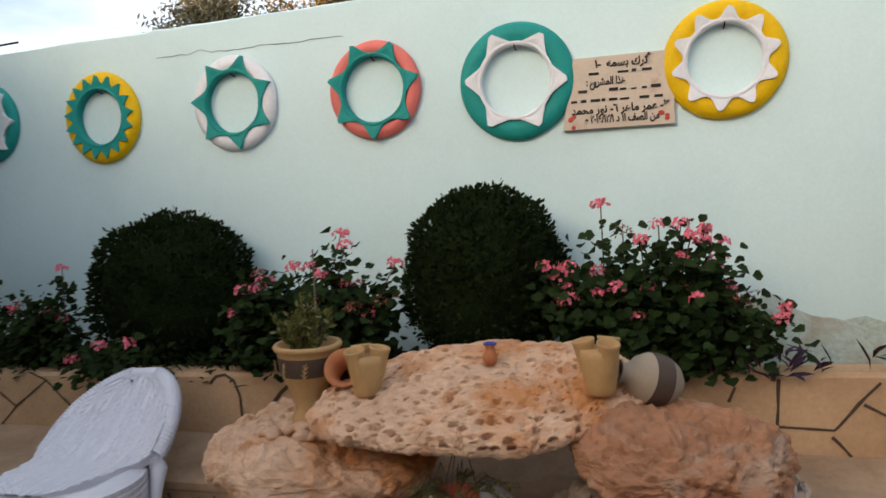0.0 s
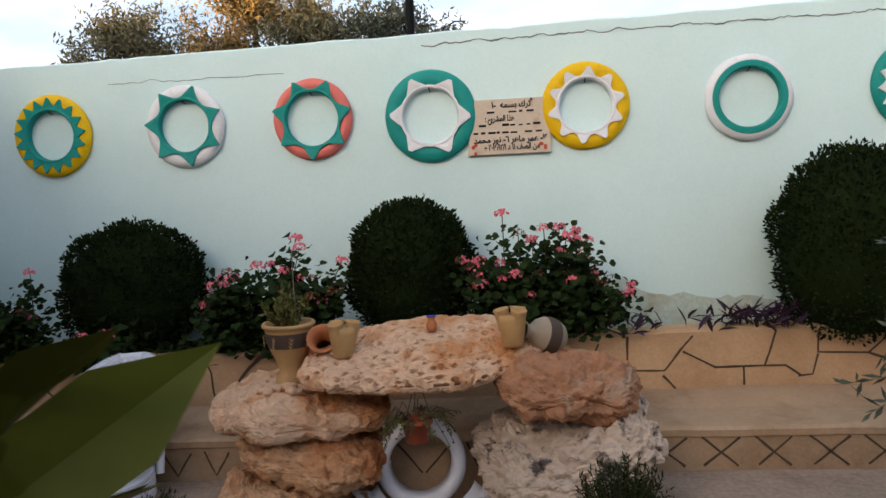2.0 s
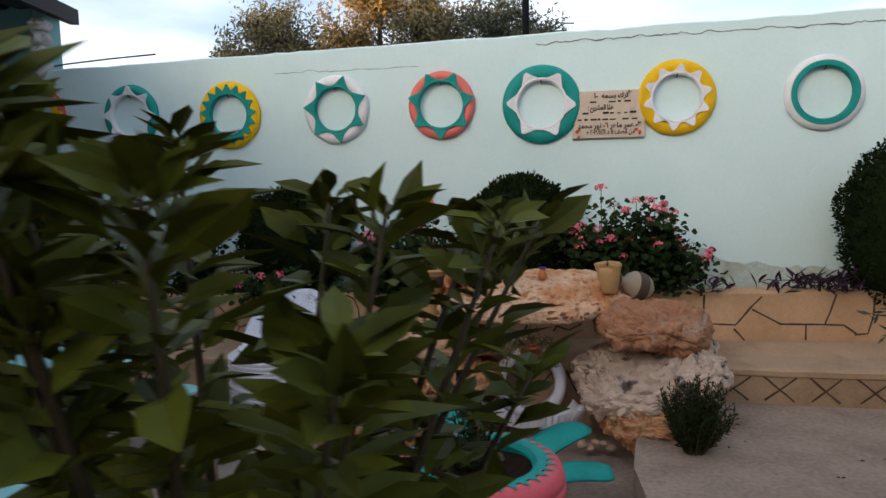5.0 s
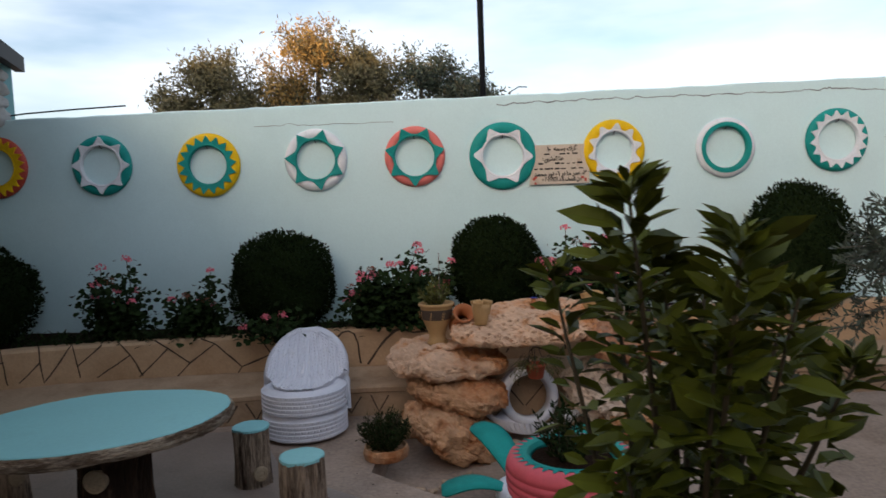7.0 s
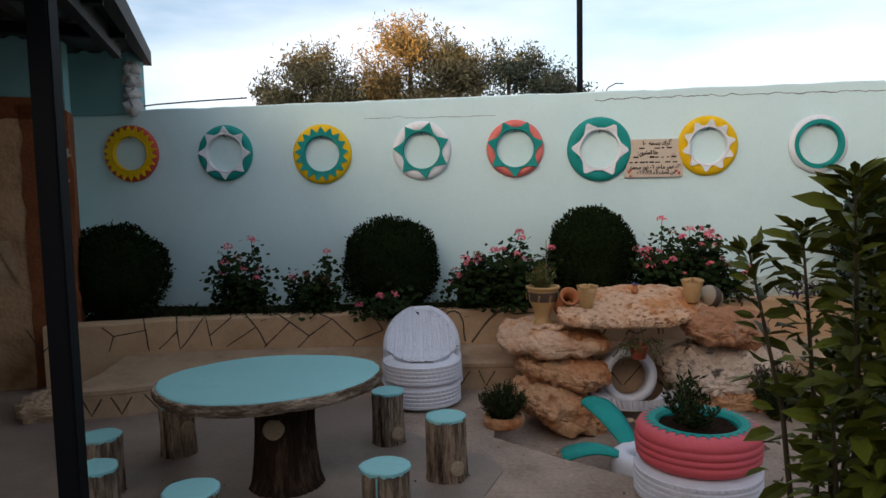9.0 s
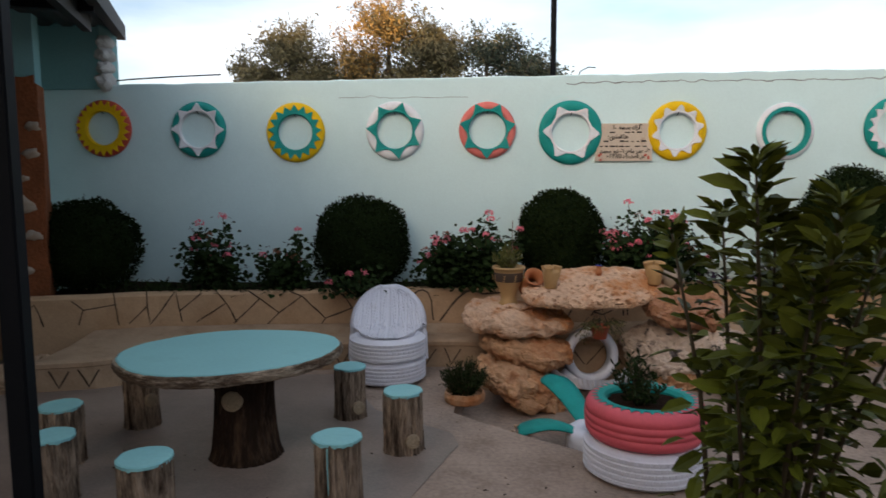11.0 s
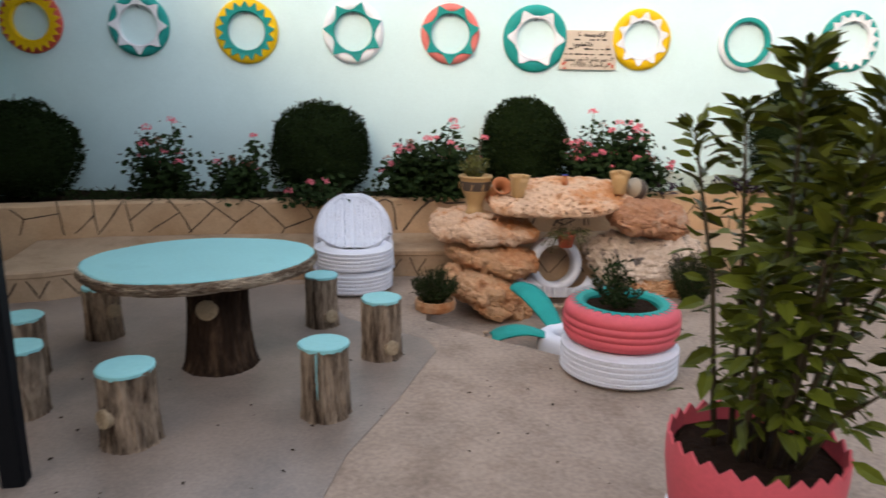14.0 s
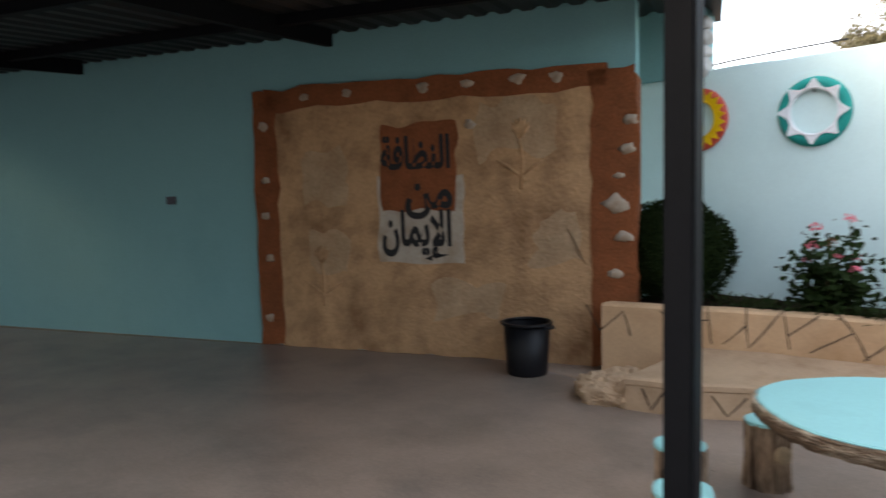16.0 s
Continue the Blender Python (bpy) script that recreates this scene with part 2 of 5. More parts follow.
def single(name, bm, material, label, category, m=None, group="", kind="", smooth=False):
    ob = new(name, mesh_of(name, bm, material, smooth))
    if m is not None:
        ob.matrix_basis = m
    return tagged(ob, label, category, group, kind)


def box(bm, x0, x1, y0, y1, z0, z1, bevel=0.0, m=None):
    r = bmesh.ops.create_cube(bm, size=1, matrix=Matrix.LocRotScale(((x0 + x1) / 2, (y0 + y1) / 2, (z0 + z1) / 2), None, (x1 - x0, y1 - y0, z1 - z0)))
    vs = r["verts"]
    if bevel:
        es = list({e for v in vs for e in v.link_edges})
        q = bmesh.ops.bevel(bm, geom=es, offset=bevel, segments=2, affect="EDGES", clamp_overlap=True)
        vs = list({v for f in q["faces"] for v in f.verts} | {v for v in vs if v.is_valid})
    if m is not None:
        bmesh.ops.transform(bm, matrix=m, verts=vs)
    return vs


def lathe(bm, profile, seg=48, shift=None, close=False):
    """Turn (radius, height) pairs round z; shift(i, a, r, z) may change radius and height."""
    rings = []
    for i, (r, z) in enumerate(profile):
        ring = []
        for k in range(seg):
            a = 2 * math.pi * k / seg
            rr, zz = shift(i, a, r, z) if shift else (r, z)
            ring.append(bm.verts.new((rr * math.cos(a), rr * math.sin(a), zz)))
        rings.append(ring)
    n = len(rings)
    for i in range(n if close else n - 1):
        a, b = rings[i], rings[(i + 1) % n]
        for k in range(seg):
            bm.faces.new((a[k], a[(k + 1) % seg], b[(k + 1) % seg], b[k]))
    return rings


def cap(bm, ring):
    return bm.faces.new(ring)


def tube(bm, pts, radii, seg=8):
    """A tapered tube along points."""
    rings, up = [], Vector((0.13, 0.21, 0.97))
    pts = [Vector(p) for p in pts]
    for i, p in enumerate(pts):
        d = (pts[min(i + 1, len(pts) - 1)] - pts[max(i - 1, 0)]).normalized()
        u = d.cross(up if abs(d.dot(up)) < 0.95 else Vector((1, 0, 0))).normalized()
        v = d.cross(u)
        r = radii[i] if isinstance(radii, (list, tuple)) else radii
        rings.append([bm.verts.new(p + (u * math.cos(2 * math.pi * k / seg) + v * math.sin(2 * math.pi * k / seg)) * r) for k in range(seg)])
    for a, b in zip(rings, rings[1:]):
        for k in range(seg):
            bm.faces.new((a[k], a[(k + 1) % seg], b[(k + 1) % seg], b[k]))
    bm.faces.new(rings[0])
    bm.faces.new(rings[-1])


def prism(bm, outline, z0, z1):
    """An upright prism on a plan outline."""
    lo = [bm.verts.new((x, y, z0)) for x, y in outline]
    hi = [bm.verts.new((x, y, z1)) for x, y in outline]
    n = len(lo)
    for k in range(n):
        bm.faces.new((lo[k], lo[(k + 1) % n], hi[(k + 1) % n], hi[k]))
    bm.faces.new(lo)
    bm.faces.new(hi)


def on_line(line, x):
    """The y of a plan line at x."""
    for (xa, ya), (xb, yb) in zip(line, line[1:]):
        if xa <= x <= xb:
            return ya + (yb - ya) * (x - xa) / (xb - xa)
    return line[0][1] if x < line[0][0] else line[-1][1]


def leaf_mesh(name, spots, length, width, material, droop=0.15, fold=0.25, simple=False, curl=0.0):
    """Leaves as one mesh: spots are (base point, direction, up hint, size factor)."""
    P = np.array([s[0] for s in spots], float)
    D = np.array([s[1] for s in spots], float)
    U = np.array([s[2] for s in spots], float)
    S = np.array([s[3] for s in spots], float)[:, None]
    D /= np.linalg.norm(D, axis=1)[:, None] + 1e-9
    W = np.cross(D, U)
    W /= np.linalg.norm(W, axis=1)[:, None] + 1e-9
    N = np.cross(W, D)
    if simple:
        table = [(0, 0, 0), (0.5, 0.5, 0), (1, 0, 0), (0.5, -0.5, 0)]
        faces = [(0, 1, 2, 3)]
    else:
        table = [(0, 0, 0), (0.3, 0.42, fold), (0.65, 0.46, fold - droop), (1, 0, -2 * droop), (0.65, -0.46, fold - droop), (0.3, -0.42, fold),
                 (0.3, 0, 0), (0.65, 0, -droop)]
        faces = [(0, 1, 6), (0, 6, 5), (1, 2, 7, 6), (5, 6, 7, 4), (2, 3, 7), (4, 7, 3)]
    k = len(table)
    V = np.zeros((len(P) * k, 3))
    for j, (a, b, c) in enumerate(table):
        V[j::k] = P + S * (D * a * length + W * b * width + N * c * width)
    F = [tuple(i * k + q for q in f) for i in range(len(P)) for f in faces]
    me = bpy.data.meshes.new(name)
    me.from_pydata(V.tolist(), [], F)
    me.materials.append(material)
    return me


def leaf_part(name, spots, length, width, material, parent, label="", **kw):
    ob = new(name, leaf_mesh(name, spots, length, width, material, **kw))
    ob.parent = parent
    return tagged(ob, label, kind="stuff")


def rand_dir(rng):
    v = rng.normal(size=3)
    return v / np.linalg.norm(v)


# ---- setting: ground, walls, planter, bench, hall ----
PIT = [(-2.02, 1.52), (-1.62, 1.16), (-1.14, 0.80), (-0.62, 0.95), (-0.16, 1.30), (-0.20, 1.66), (-0.1, 2.80), (-1.9, 2.80)]
bm = bmesh.new()
outer = [bm.verts.new((x, y, 0)) for x, y in ((-900, -900), (900, -900), (900, 900), (-900, 900))]
inner = [bm.verts.new((x, y, 0)) for x, y in PIT]
es = [bm.edges.new((lp[i], lp[(i + 1) % len(lp)])) for lp in (outer, inner) for i in range(len(lp))]
bmesh.ops.triangle_fill(bm, edges=es, use_beauty=True, use_dissolve=False)
low = [bm.verts.new((x, y, -0.22)) for x, y in PIT]
for i in range(len(PIT)):
    bm.faces.new((inner[i], inner[(i + 1) % len(PIT)], low[(i + 1) % len(PIT)], low[i]))
bm.faces.new(low)
single("ground", bm, CONCRETE, "coarse grey-brown concrete yard with a sunken basin", "ground", kind="structure")

SLAB_EDGE = [(-2.62, -1.3), (-2.44, -0.40), (-2.22, 0.15), (-1.97, 0.90), (-2.02, 1.10), (-2.6, 1.55), (-3.0, 2.45), (-4.2, 2.4), (-5.4, 2.2), (-7.0, 2.5), (-13.4, -0.3), (-13.4, -9), (-5.2, -9)]
bm = bmesh.new()
prism(bm, SLAB_EDGE, -0.05, 0.006)
single("floor", bm, SLAB, "smooth grey screeded cement floor with worn stains", "floor", kind="structure")

# main wall, with an uneven top
bm = bmesh.new()
rng = np.random.default_rng(3)
xs = np.arange(-7.6, 12.01, 0.12)
front, back = [], []
for x in xs:
    top = 2.73 + 0.012 * (x + 4) + 0.012 * noise.noise((x * 2.1, 0, 0)) + 0.008 * noise.noise((x * 9, 3, 0))
    front.append((bm.verts.new((x, 4.01, -0.1)), bm.verts.new((x, 4.01, top - 0.012)), bm.verts.new((x, 4.022, top))))
    back.append((bm.verts.new((x, 4.22, top)), bm.verts.new((x, 4.22, -0.1))))
for i in range(len(xs) - 1):
    a, b, c, d = front[i], front[i + 1], back[i], back[i + 1]
    bm.faces.new((a[0], b[0], b[1], a[1]))
    bm.faces.new((a[1], b[1], b[2], a[2]))
    bm.faces.new((a[2], b[2], d[0], c[0]))
    bm.faces.new((c[0], d[0], d[1], c[1]))
bm.faces.new((front[0][0], front[0][1], front[0][2], back[0][0], back[0][1]))
bm.faces.new((front[-1][0], front[-1][1], front[-1][2], back[-1][0], back[-1][1]))
wall_north = single("wall_north", bm, TEAL_WALL, "pale teal plastered garden wall with a cracked top edge", "wall", kind="structure")


def crack(pts, w, name="crack"):
    bm = bmesh.new()
    prev = None
    for i, (x, z) in enumerate(pts):
        ww = w * (0.5 + abs(noise.noise((x * 7, z * 5, 2))))
        q = [bm.verts.new((x, 4.0075, z - ww)), bm.verts.new((x, 4.0075, z + ww))]
        if prev:
            bm.faces.new((prev[0], q[0], q[1], prev[1]))
        prev = q
    return part(name, bm, CRACK, wall_north)


bm = bmesh.new()
box(bm, 4.24, 4.31, 4.004, 4.0085, 2.58, 2.80)
part("rust_streak", bm, YELLOW, wall_north, "rusty yellow streak below the pole")
crack([(x, 2.692 + 0.004 * x + 0.028 * noise.noise((x * 1.9, 7, 0)) + 0.022 * noise.noise((x * 9, 8, 0)) + 0.012 * noise.noise((x * 31, 8, 0))) for x in np.arange(-0.9, 3.9, 0.025)], 0.0055)
crack([(x, 2.55 + 0.05 * noise.noise((x * 2.5, 9, 0)) + 0.02 * noise.noise((x * 11, 4, 0))) for x in np.arange(-3.3, -1.9, 0.025)], 0.003)

# flaking plaster at the foot of the main wall
bm = bmesh.new()
prev = None
for x in np.arange(0.15, 1.75, 0.05):
    t = (x - 0.15) / 1.6
    top = 0.70 + 0.26 * (1 - t) ** 0.7 * (0.75 + 0.5 * noise.noise((x * 3.3, 0, 4))) + 0.03 * noise.noise((x * 17, 0, 1))
    q = [bm.verts.new((x, 4.006, 0.5)), bm.verts.new((x, 4.006, top))]
    if prev:
        bm.faces.new((prev[0], q[0], q[1], prev[1]))
    prev = q
part("damp_patch", bm, DAMP, wall_north, "flaking damp plaster patch")

# planter wall and bench, following one bent line
PLANTER = [(-6.3, 2.56), (-5.95, 2.67), (-5.45, 2.80), (-4.9, 2.98), (-4.2, 3.08), (-3.3, 3.16), (-1.5, 3.24), (0.4, 3.40), (1.2, 3.46), (9.0, 3.46)]
FOOT = [(-5.42, 1.86), (-4.95, 1.98), (-4.36, 2.36), (-3.7, 2.52), (-3.1, 2.62), (-2.6, 2.71), (-2.0, 2.74), (0.6, 2.84), (1.2, 2.85), (9.0, 2.85)]


def planter_top(x):
    return 0.62 if x < -3.5 else (0.62 + (x + 3.5) / 4.2 * 0.06 if x < 0.7 else 0.68)


def bench_top(x):
    return 0.25


bm = bmesh.new()
prev = None
for x in np.arange(-6.08, 9.01, 0.15):
    y, z = on_line(PLANTER, x), planter_top(x) + 0.006 * noise.noise((x * 3, 0, 0))
    q = [bm.verts.new(v) for v in ((x, y, 0), (x, y, z - 0.02), (x, y + 0.02, z), (x, y + 0.17, z), (x, y + 0.17, 0))]
    if prev:
        for k in range(4):
            bm.faces.new((prev[k], q[k], q[k + 1], prev[k + 1]))
    else:
        bm.faces.new(q)
    prev = q
bm.faces.new(prev)
planter = single("planter_wall", bm, RENDERED, "sand-coloured rendered planter wall with painted crack lines", "planter wall", kind="structure")
bm = bmesh.new()
prev = None
for x in np.arange(-5.42, 9.01, 0.15):
    y, z = on_line(FOOT, x), bench_top(x) + 0.008 * noise.noise((x * 3, 2, 0))
    yb = on_line(PLANTER, x) - 0.003
    q = [bm.verts.new(v) for v in ((x, y, -0.24), (x, y, z - 0.06), (x, y - 0.012, z - 0.05), (x, y - 0.012, z - 0.015), (x, y + 0.01, z), (x, y + 0.55 * (yb - y), z + 0.004), (x, yb - 0.06, z + 0.045), (x, yb, z + 0.052), (x, yb, -0.24))]
    if prev:
        for k in range(8):
            bm.faces.new((prev[k], q[k], q[k + 1], prev[k + 1]))
    else:
        bm.faces.new(q)
    prev = q
bm.faces.new(prev)
bench = single("bench", bm, BENCH, "low weathered cement bench along the planter wall", "bench", kind="structure")
bm = bmesh.new()
prev = None
for x in np.arange(-6.1, 9.01, 0.15):
    q = [bm.verts.new((x, on_line(PLANTER, x) + 0.17 + f * (4.008 - on_line(PLANTER, x) - 0.17), planter_top(x) - (0.05 if x < -0.5 else 0.13) + 0.03 * noise.noise((x * 4, f * 3, 0)))) for f in (0, 0.25, 0.5, 0.75, 1)]
    if prev:
        for k in range(4):
            bm.faces.new((prev[k], q[k], q[k + 1], prev[k + 1]))
    prev = q
single("planter_soil", bm, SOIL, "dark planting soil behind the planter wall", "soil", kind="structure")

# mural wall of the hall, at a slant
MW = pose(-7.2, 2.45, 0, 0, 0, 23)   # x along the wall, y into it
bm = bmesh.new()
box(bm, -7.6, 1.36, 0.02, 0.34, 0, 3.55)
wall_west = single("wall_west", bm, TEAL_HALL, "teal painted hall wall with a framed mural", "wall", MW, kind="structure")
bm = bmesh.new()
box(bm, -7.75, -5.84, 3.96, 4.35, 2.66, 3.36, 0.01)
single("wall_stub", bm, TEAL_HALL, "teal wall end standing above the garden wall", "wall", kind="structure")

# canopy: corrugated sheet on steel beams, held by a post
def roof_z(d):
    return 3.24 + 0.08 * d


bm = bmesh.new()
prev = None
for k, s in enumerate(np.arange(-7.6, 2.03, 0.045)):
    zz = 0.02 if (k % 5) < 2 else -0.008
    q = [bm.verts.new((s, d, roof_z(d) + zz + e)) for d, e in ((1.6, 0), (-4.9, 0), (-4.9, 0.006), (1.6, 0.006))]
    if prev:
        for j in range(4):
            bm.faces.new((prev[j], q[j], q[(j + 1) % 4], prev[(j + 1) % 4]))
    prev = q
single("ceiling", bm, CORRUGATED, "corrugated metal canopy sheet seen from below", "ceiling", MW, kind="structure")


def steel_beam(s0, s1, d0, d1, depth=0.12, width=0.07):
    """A box-section beam under the canopy from (s0, d0) to (s1, d1)."""
    bm = bmesh.new()
    a, b = Vector((s0, d0, roof_z(d0) - 0.012)), Vector((s1, d1, roof_z(d1) - 0.012))
    side = (b - a).cross(Vector((0, 0, 1))).normalized() * width / 2
    c = []
    for p in (a, b):
        c.append([bm.verts.new(p + q) for q in (side, -side, -side - Vector((0, 0, depth)), side - Vector((0, 0, depth)))])
    for k in range(4):
        bm.faces.new((c[0][k], c[0][(k + 1) % 4], c[1][(k + 1) % 4], c[1][k]))
    bm.faces.new(c[0])
    bm.faces.new(c[1])
    return single("steel_beam", bm, BLACK_STEEL, "black painted steel beam under the canopy", "beam", MW, "canopy beams", "structure")


for s in (-4.75, -1.5, 1.85):
    steel_beam(s, s, -0.25, -4.85, 0.16)
for d in (-1.15, -2.7, -4.2):
    steel_beam(-7.5, 2.0, d, d, 0.09)
bm = bmesh.new()
a = [(1.97, -4.95), (2.06, -4.95), (2.06, 1.62), (1.97, 1.62)]
lo = [bm.verts.new((s, d, roof_z(d) - 0.06)) for s, d in a]
hi = [bm.verts.new((s, d, roof_z(d) + 0.10)) for s, d in a]
for k in range(4):
    bm.faces.new((lo[k], lo[(k + 1) % 4], hi[(k + 1) % 4], hi[k]))
bm.faces.new(lo)
bm.faces.new(hi)
single("gutter_board", bm, BLACK_STEEL, "dark fascia board along the canopy edge", "fascia", MW, kind="structure")
bm = bmesh.new()
box(bm, -0.046, 0.046, -0.046, 0.046, 0, 2.92, 0.008)
single("steel_post", bm, BLACK_STEEL, "black square steel post standing on the floor", "post", pose(-3.83, -0.60, 0, 0, 0, 8))

# plain unseen walls added to close the yard behind the camera; the tall, long south one blocks the low sun
for nm, x0, x1, y0, y1, h in (("sun_block_south", -34, 12.2, -9.3, -9.0, 6.2), ("wall_east", 12.0, 12.3, -9.0, 4.2, 2.8), ("wall_far_west", -14.3, -14.0, -9.3, 0.2, 3.4)):
    bm = bmesh.new()
    box(bm, x0, x1, y0, y1, 0, h)
    single(nm, bm, BUILDING, "unseen plain cement rendered wall added to close the yard", "wall", kind="structure")

# rubble at the broken end of the wall stub
for k, (rz, rr) in enumerate(((2.74, 0.09), (2.88, 0.07), (3.02, 0.08), (3.15, 0.07))):
    bm = bmesh.new()
    bmesh.ops.create_icosphere(bm, subdivisions=3, radius=1)
    for v in bm.verts:
        d = 1 + 0.35 * noise.noise(v.co * 1.6 + Vector((k * 5.0, 0, 0)))
        v.co = Vector((v.co.x * rr * d, v.co.y * 0.14 * d, v.co.z * rr * 1.1 * d))
    single("broken_masonry", bm, BUILDING, "grey broken masonry at the end of the teal wall", "masonry", pose(-5.81, 4.02, rz), kind="structure")


# ---- painted tyre rings on the main wall ----
def wall_ring(x, z, outer_r, hole_r, outer_mat, star_mat, points, tip, valley, label, rounded=False, turn=0.0, plain=0.0):
    """A tyre sidewall hung flat: domed outer band and a proud inner band cut into points."""
    th = thing("tyre_wall_ring", label, "wall decoration", Matrix.Translation((x, 4.008, z)) @ pose(0, 0, 0, 90, 0, 0), "painted tyre rings on the wall")
    bm = bmesh.new()
    prof = [(hole_r + 0.012, 0.0), (hole_r + 0.012, 0.030), (hole_r + 0.03, 0.044), ((hole_r + outer_r) / 2, 0.052), (outer_r - 0.03, 0.046), (outer_r - 0.010, 0.032), (outer_r, 0.015), (outer_r - 0.006, 0.0)]
    lathe(bm, prof, 64, lambda i, a, r, z: (r * (1 + 0.012 * noise.noise((math.cos(a) * 2 + x, math.sin(a) * 2, z * 5))), z))
    part("outer_band", bm, outer_mat, th, smooth=True)
    bm = bmesh.new()
    seg = points * 12 if points else 72
    base = hole_r

    def edge(a):
        if not points:
            return plain
        ph = ((a + turn) * points / (2 * math.pi)) % 1.0
        u = abs(ph - 0.5) * 2
        return valley + (tip - valley) * ((1 - u) ** (1.35 if points > 8 else 2.0) if not rounded else (0.5 + 0.5 * math.cos(math.pi * u)) ** 1.6)

    levels = [(0.0, 0.0), (0.0, 0.046), (0.08, 0.056), (0.25, 0.055), (0.6, 0.058), (1.0, 0.056), (1.0, 0.02)]
    rings = []
    for f, h in levels:
        ring = []
        for k in range(seg):
            a = 2 * math.pi * k / seg
            e = edge(a)
            r = base + f * (e - base)
            lift = 0.012 * max(0, (r - valley) / max(0.01, tip - valley)) * (1 if points else 0) if f > 0.3 else 0
            ring.append(bm.verts.new((r * math.cos(a), r * math.sin(a), h + lift)))
        rings.append(ring)
    for p, q in zip(rings, rings[1:]):
        for k in range(seg):
            bm.faces.new((p[k], p[(k + 1) % seg], q[(k + 1) % seg], q[k]))
    part("star_band", bm, star_mat, th, smooth=False)
    bm = bmesh.new()
    lathe(bm, [(hole_r - 0.003, 0.03), (hole_r + 0.004, 0.054), (hole_r + 0.012, 0.062), (hole_r + 0.022, 0.056)], 48)
    part("bead", bm, star_mat, th, smooth=True)
    bm = bmesh.new()
    tube(bm, [(0, hole_r - 0.02, -0.006), (0, hole_r - 0.012, 0.04), (0, hole_r + 0.004, 0.055)], 0.004, 6)
    part("nail", bm, BLACK_STEEL, th)
    return th


wall_ring(-5.855, 2.244, 0.305, 0.180, RED, YELLOW, 22, 0.294, 0.242, "yellow saw-toothed tyre ring edged in red, hung on the wall")
wall_ring(-4.817, 2.226, 0.298, 0.190, TEAL, WHITE, 8, 0.290, 0.206, "teal tyre ring with a white eight-pointed star band", turn=0.41)
wall_ring(-3.768, 2.190, 0.315, 0.186, YELLOW, TEAL, 17, 0.290, 0.228, "yellow tyre ring with a teal spiked band", turn=0.1)
wall_ring(-2.704, 2.202, 0.308, 0.192, WHITE, TEAL, 7, 0.304, 0.212, "white tyre ring with a teal seven-pointed band", turn=0.072)
wall_ring(-1.726, 2.200, 0.298, 0.196, CORAL, TEAL, 7, 0.306, 0.212, "coral tyre ring with a teal pointed band", turn=0.247)
wall_ring(-0.854, 2.172, 0.333, 0.198, TEAL, WHITE, 6, 0.304, 0.212, "large teal tyre ring with a white six-pointed star", turn=0.576)
wall_ring(0.247, 2.182, 0.308, 0.184, YELLOW, WHITE, 10, 0.268, 0.208, "yellow tyre ring with a white scalloped band", rounded=True, turn=0.105)
wall_ring(1.354, 2.172, 0.296, 0.203, WHITE, TEAL, 0, 0.25, 0.25, "white tyre ring with a plain teal inner band", plain=0.250)
wall_ring(2.463, 2.206, 0.313, 0.196, TEAL, WHITE, 16, 0.286, 0.232, "teal tyre ring with white saw teeth", turn=0.1)


# ---- tyres ----
def tyre_profile(R, w, hole, groove=0.008, ribs=5):
    """Closed profile of a tyre lying flat, from the lower bead round to the upper bead."""
    h = w / 2
    p = [(hole, -h * 0.55), (hole + 0.01, -h * 0.75), (hole + 0.05, -h * 0.97), ((R + hole) / 2 + 0.02, -h), (R - 0.035, -h * 0.9), (R - 0.012, -h * 0.74)]
    n = ribs * 2 - 1
    for i in range(n):
        z0 = -h * 0.7 + 1.4 * h * i / n
        z1 = -h * 0.7 + 1.4 * h * (i + 1) / n
        r = R - (groove if i % 2 else 0)
        wdt = (z1 - z0) * (0.3 if i % 2 else 0.0)
        p += [(r, z0 + wdt), (r, z1 - wdt)]
    p += [(R - 0.012, h * 0.74), (R - 0.035, h * 0.9), ((R + hole) / 2 + 0.02, h), (hole + 0.05, h * 0.97), (hole + 0.01, h * 0.75), (hole, h * 0.55)]
    return p + [(hole + 0.02, h * 0.5), (R - 0.045, h * 0.55), (R - 0.04, -h * 0.55), (hole + 0.02, -h * 0.5)]


def tyre_mesh(name, R, w, hole, material, zc=0.0, tread=40, groove=0.008, squash=0.0):
    bm = bmesh.new()
    n = len(tyre_profile(R, w, hole))

    def shift(i, a, r, z):
        if r > R - 0.004 and groove:
            k = (a * tread / (2 * math.pi) + abs(z) * 9) % 1.0
            if k < 0.12:
                r -= groove * 0.45
        return r + squash * math.cos(2 * a), z + zc
    lathe(bm, tyre_profile(R, w, hole, groove), tread * 5, shift, close=True)
    return mesh_of(name, bm, material, False)


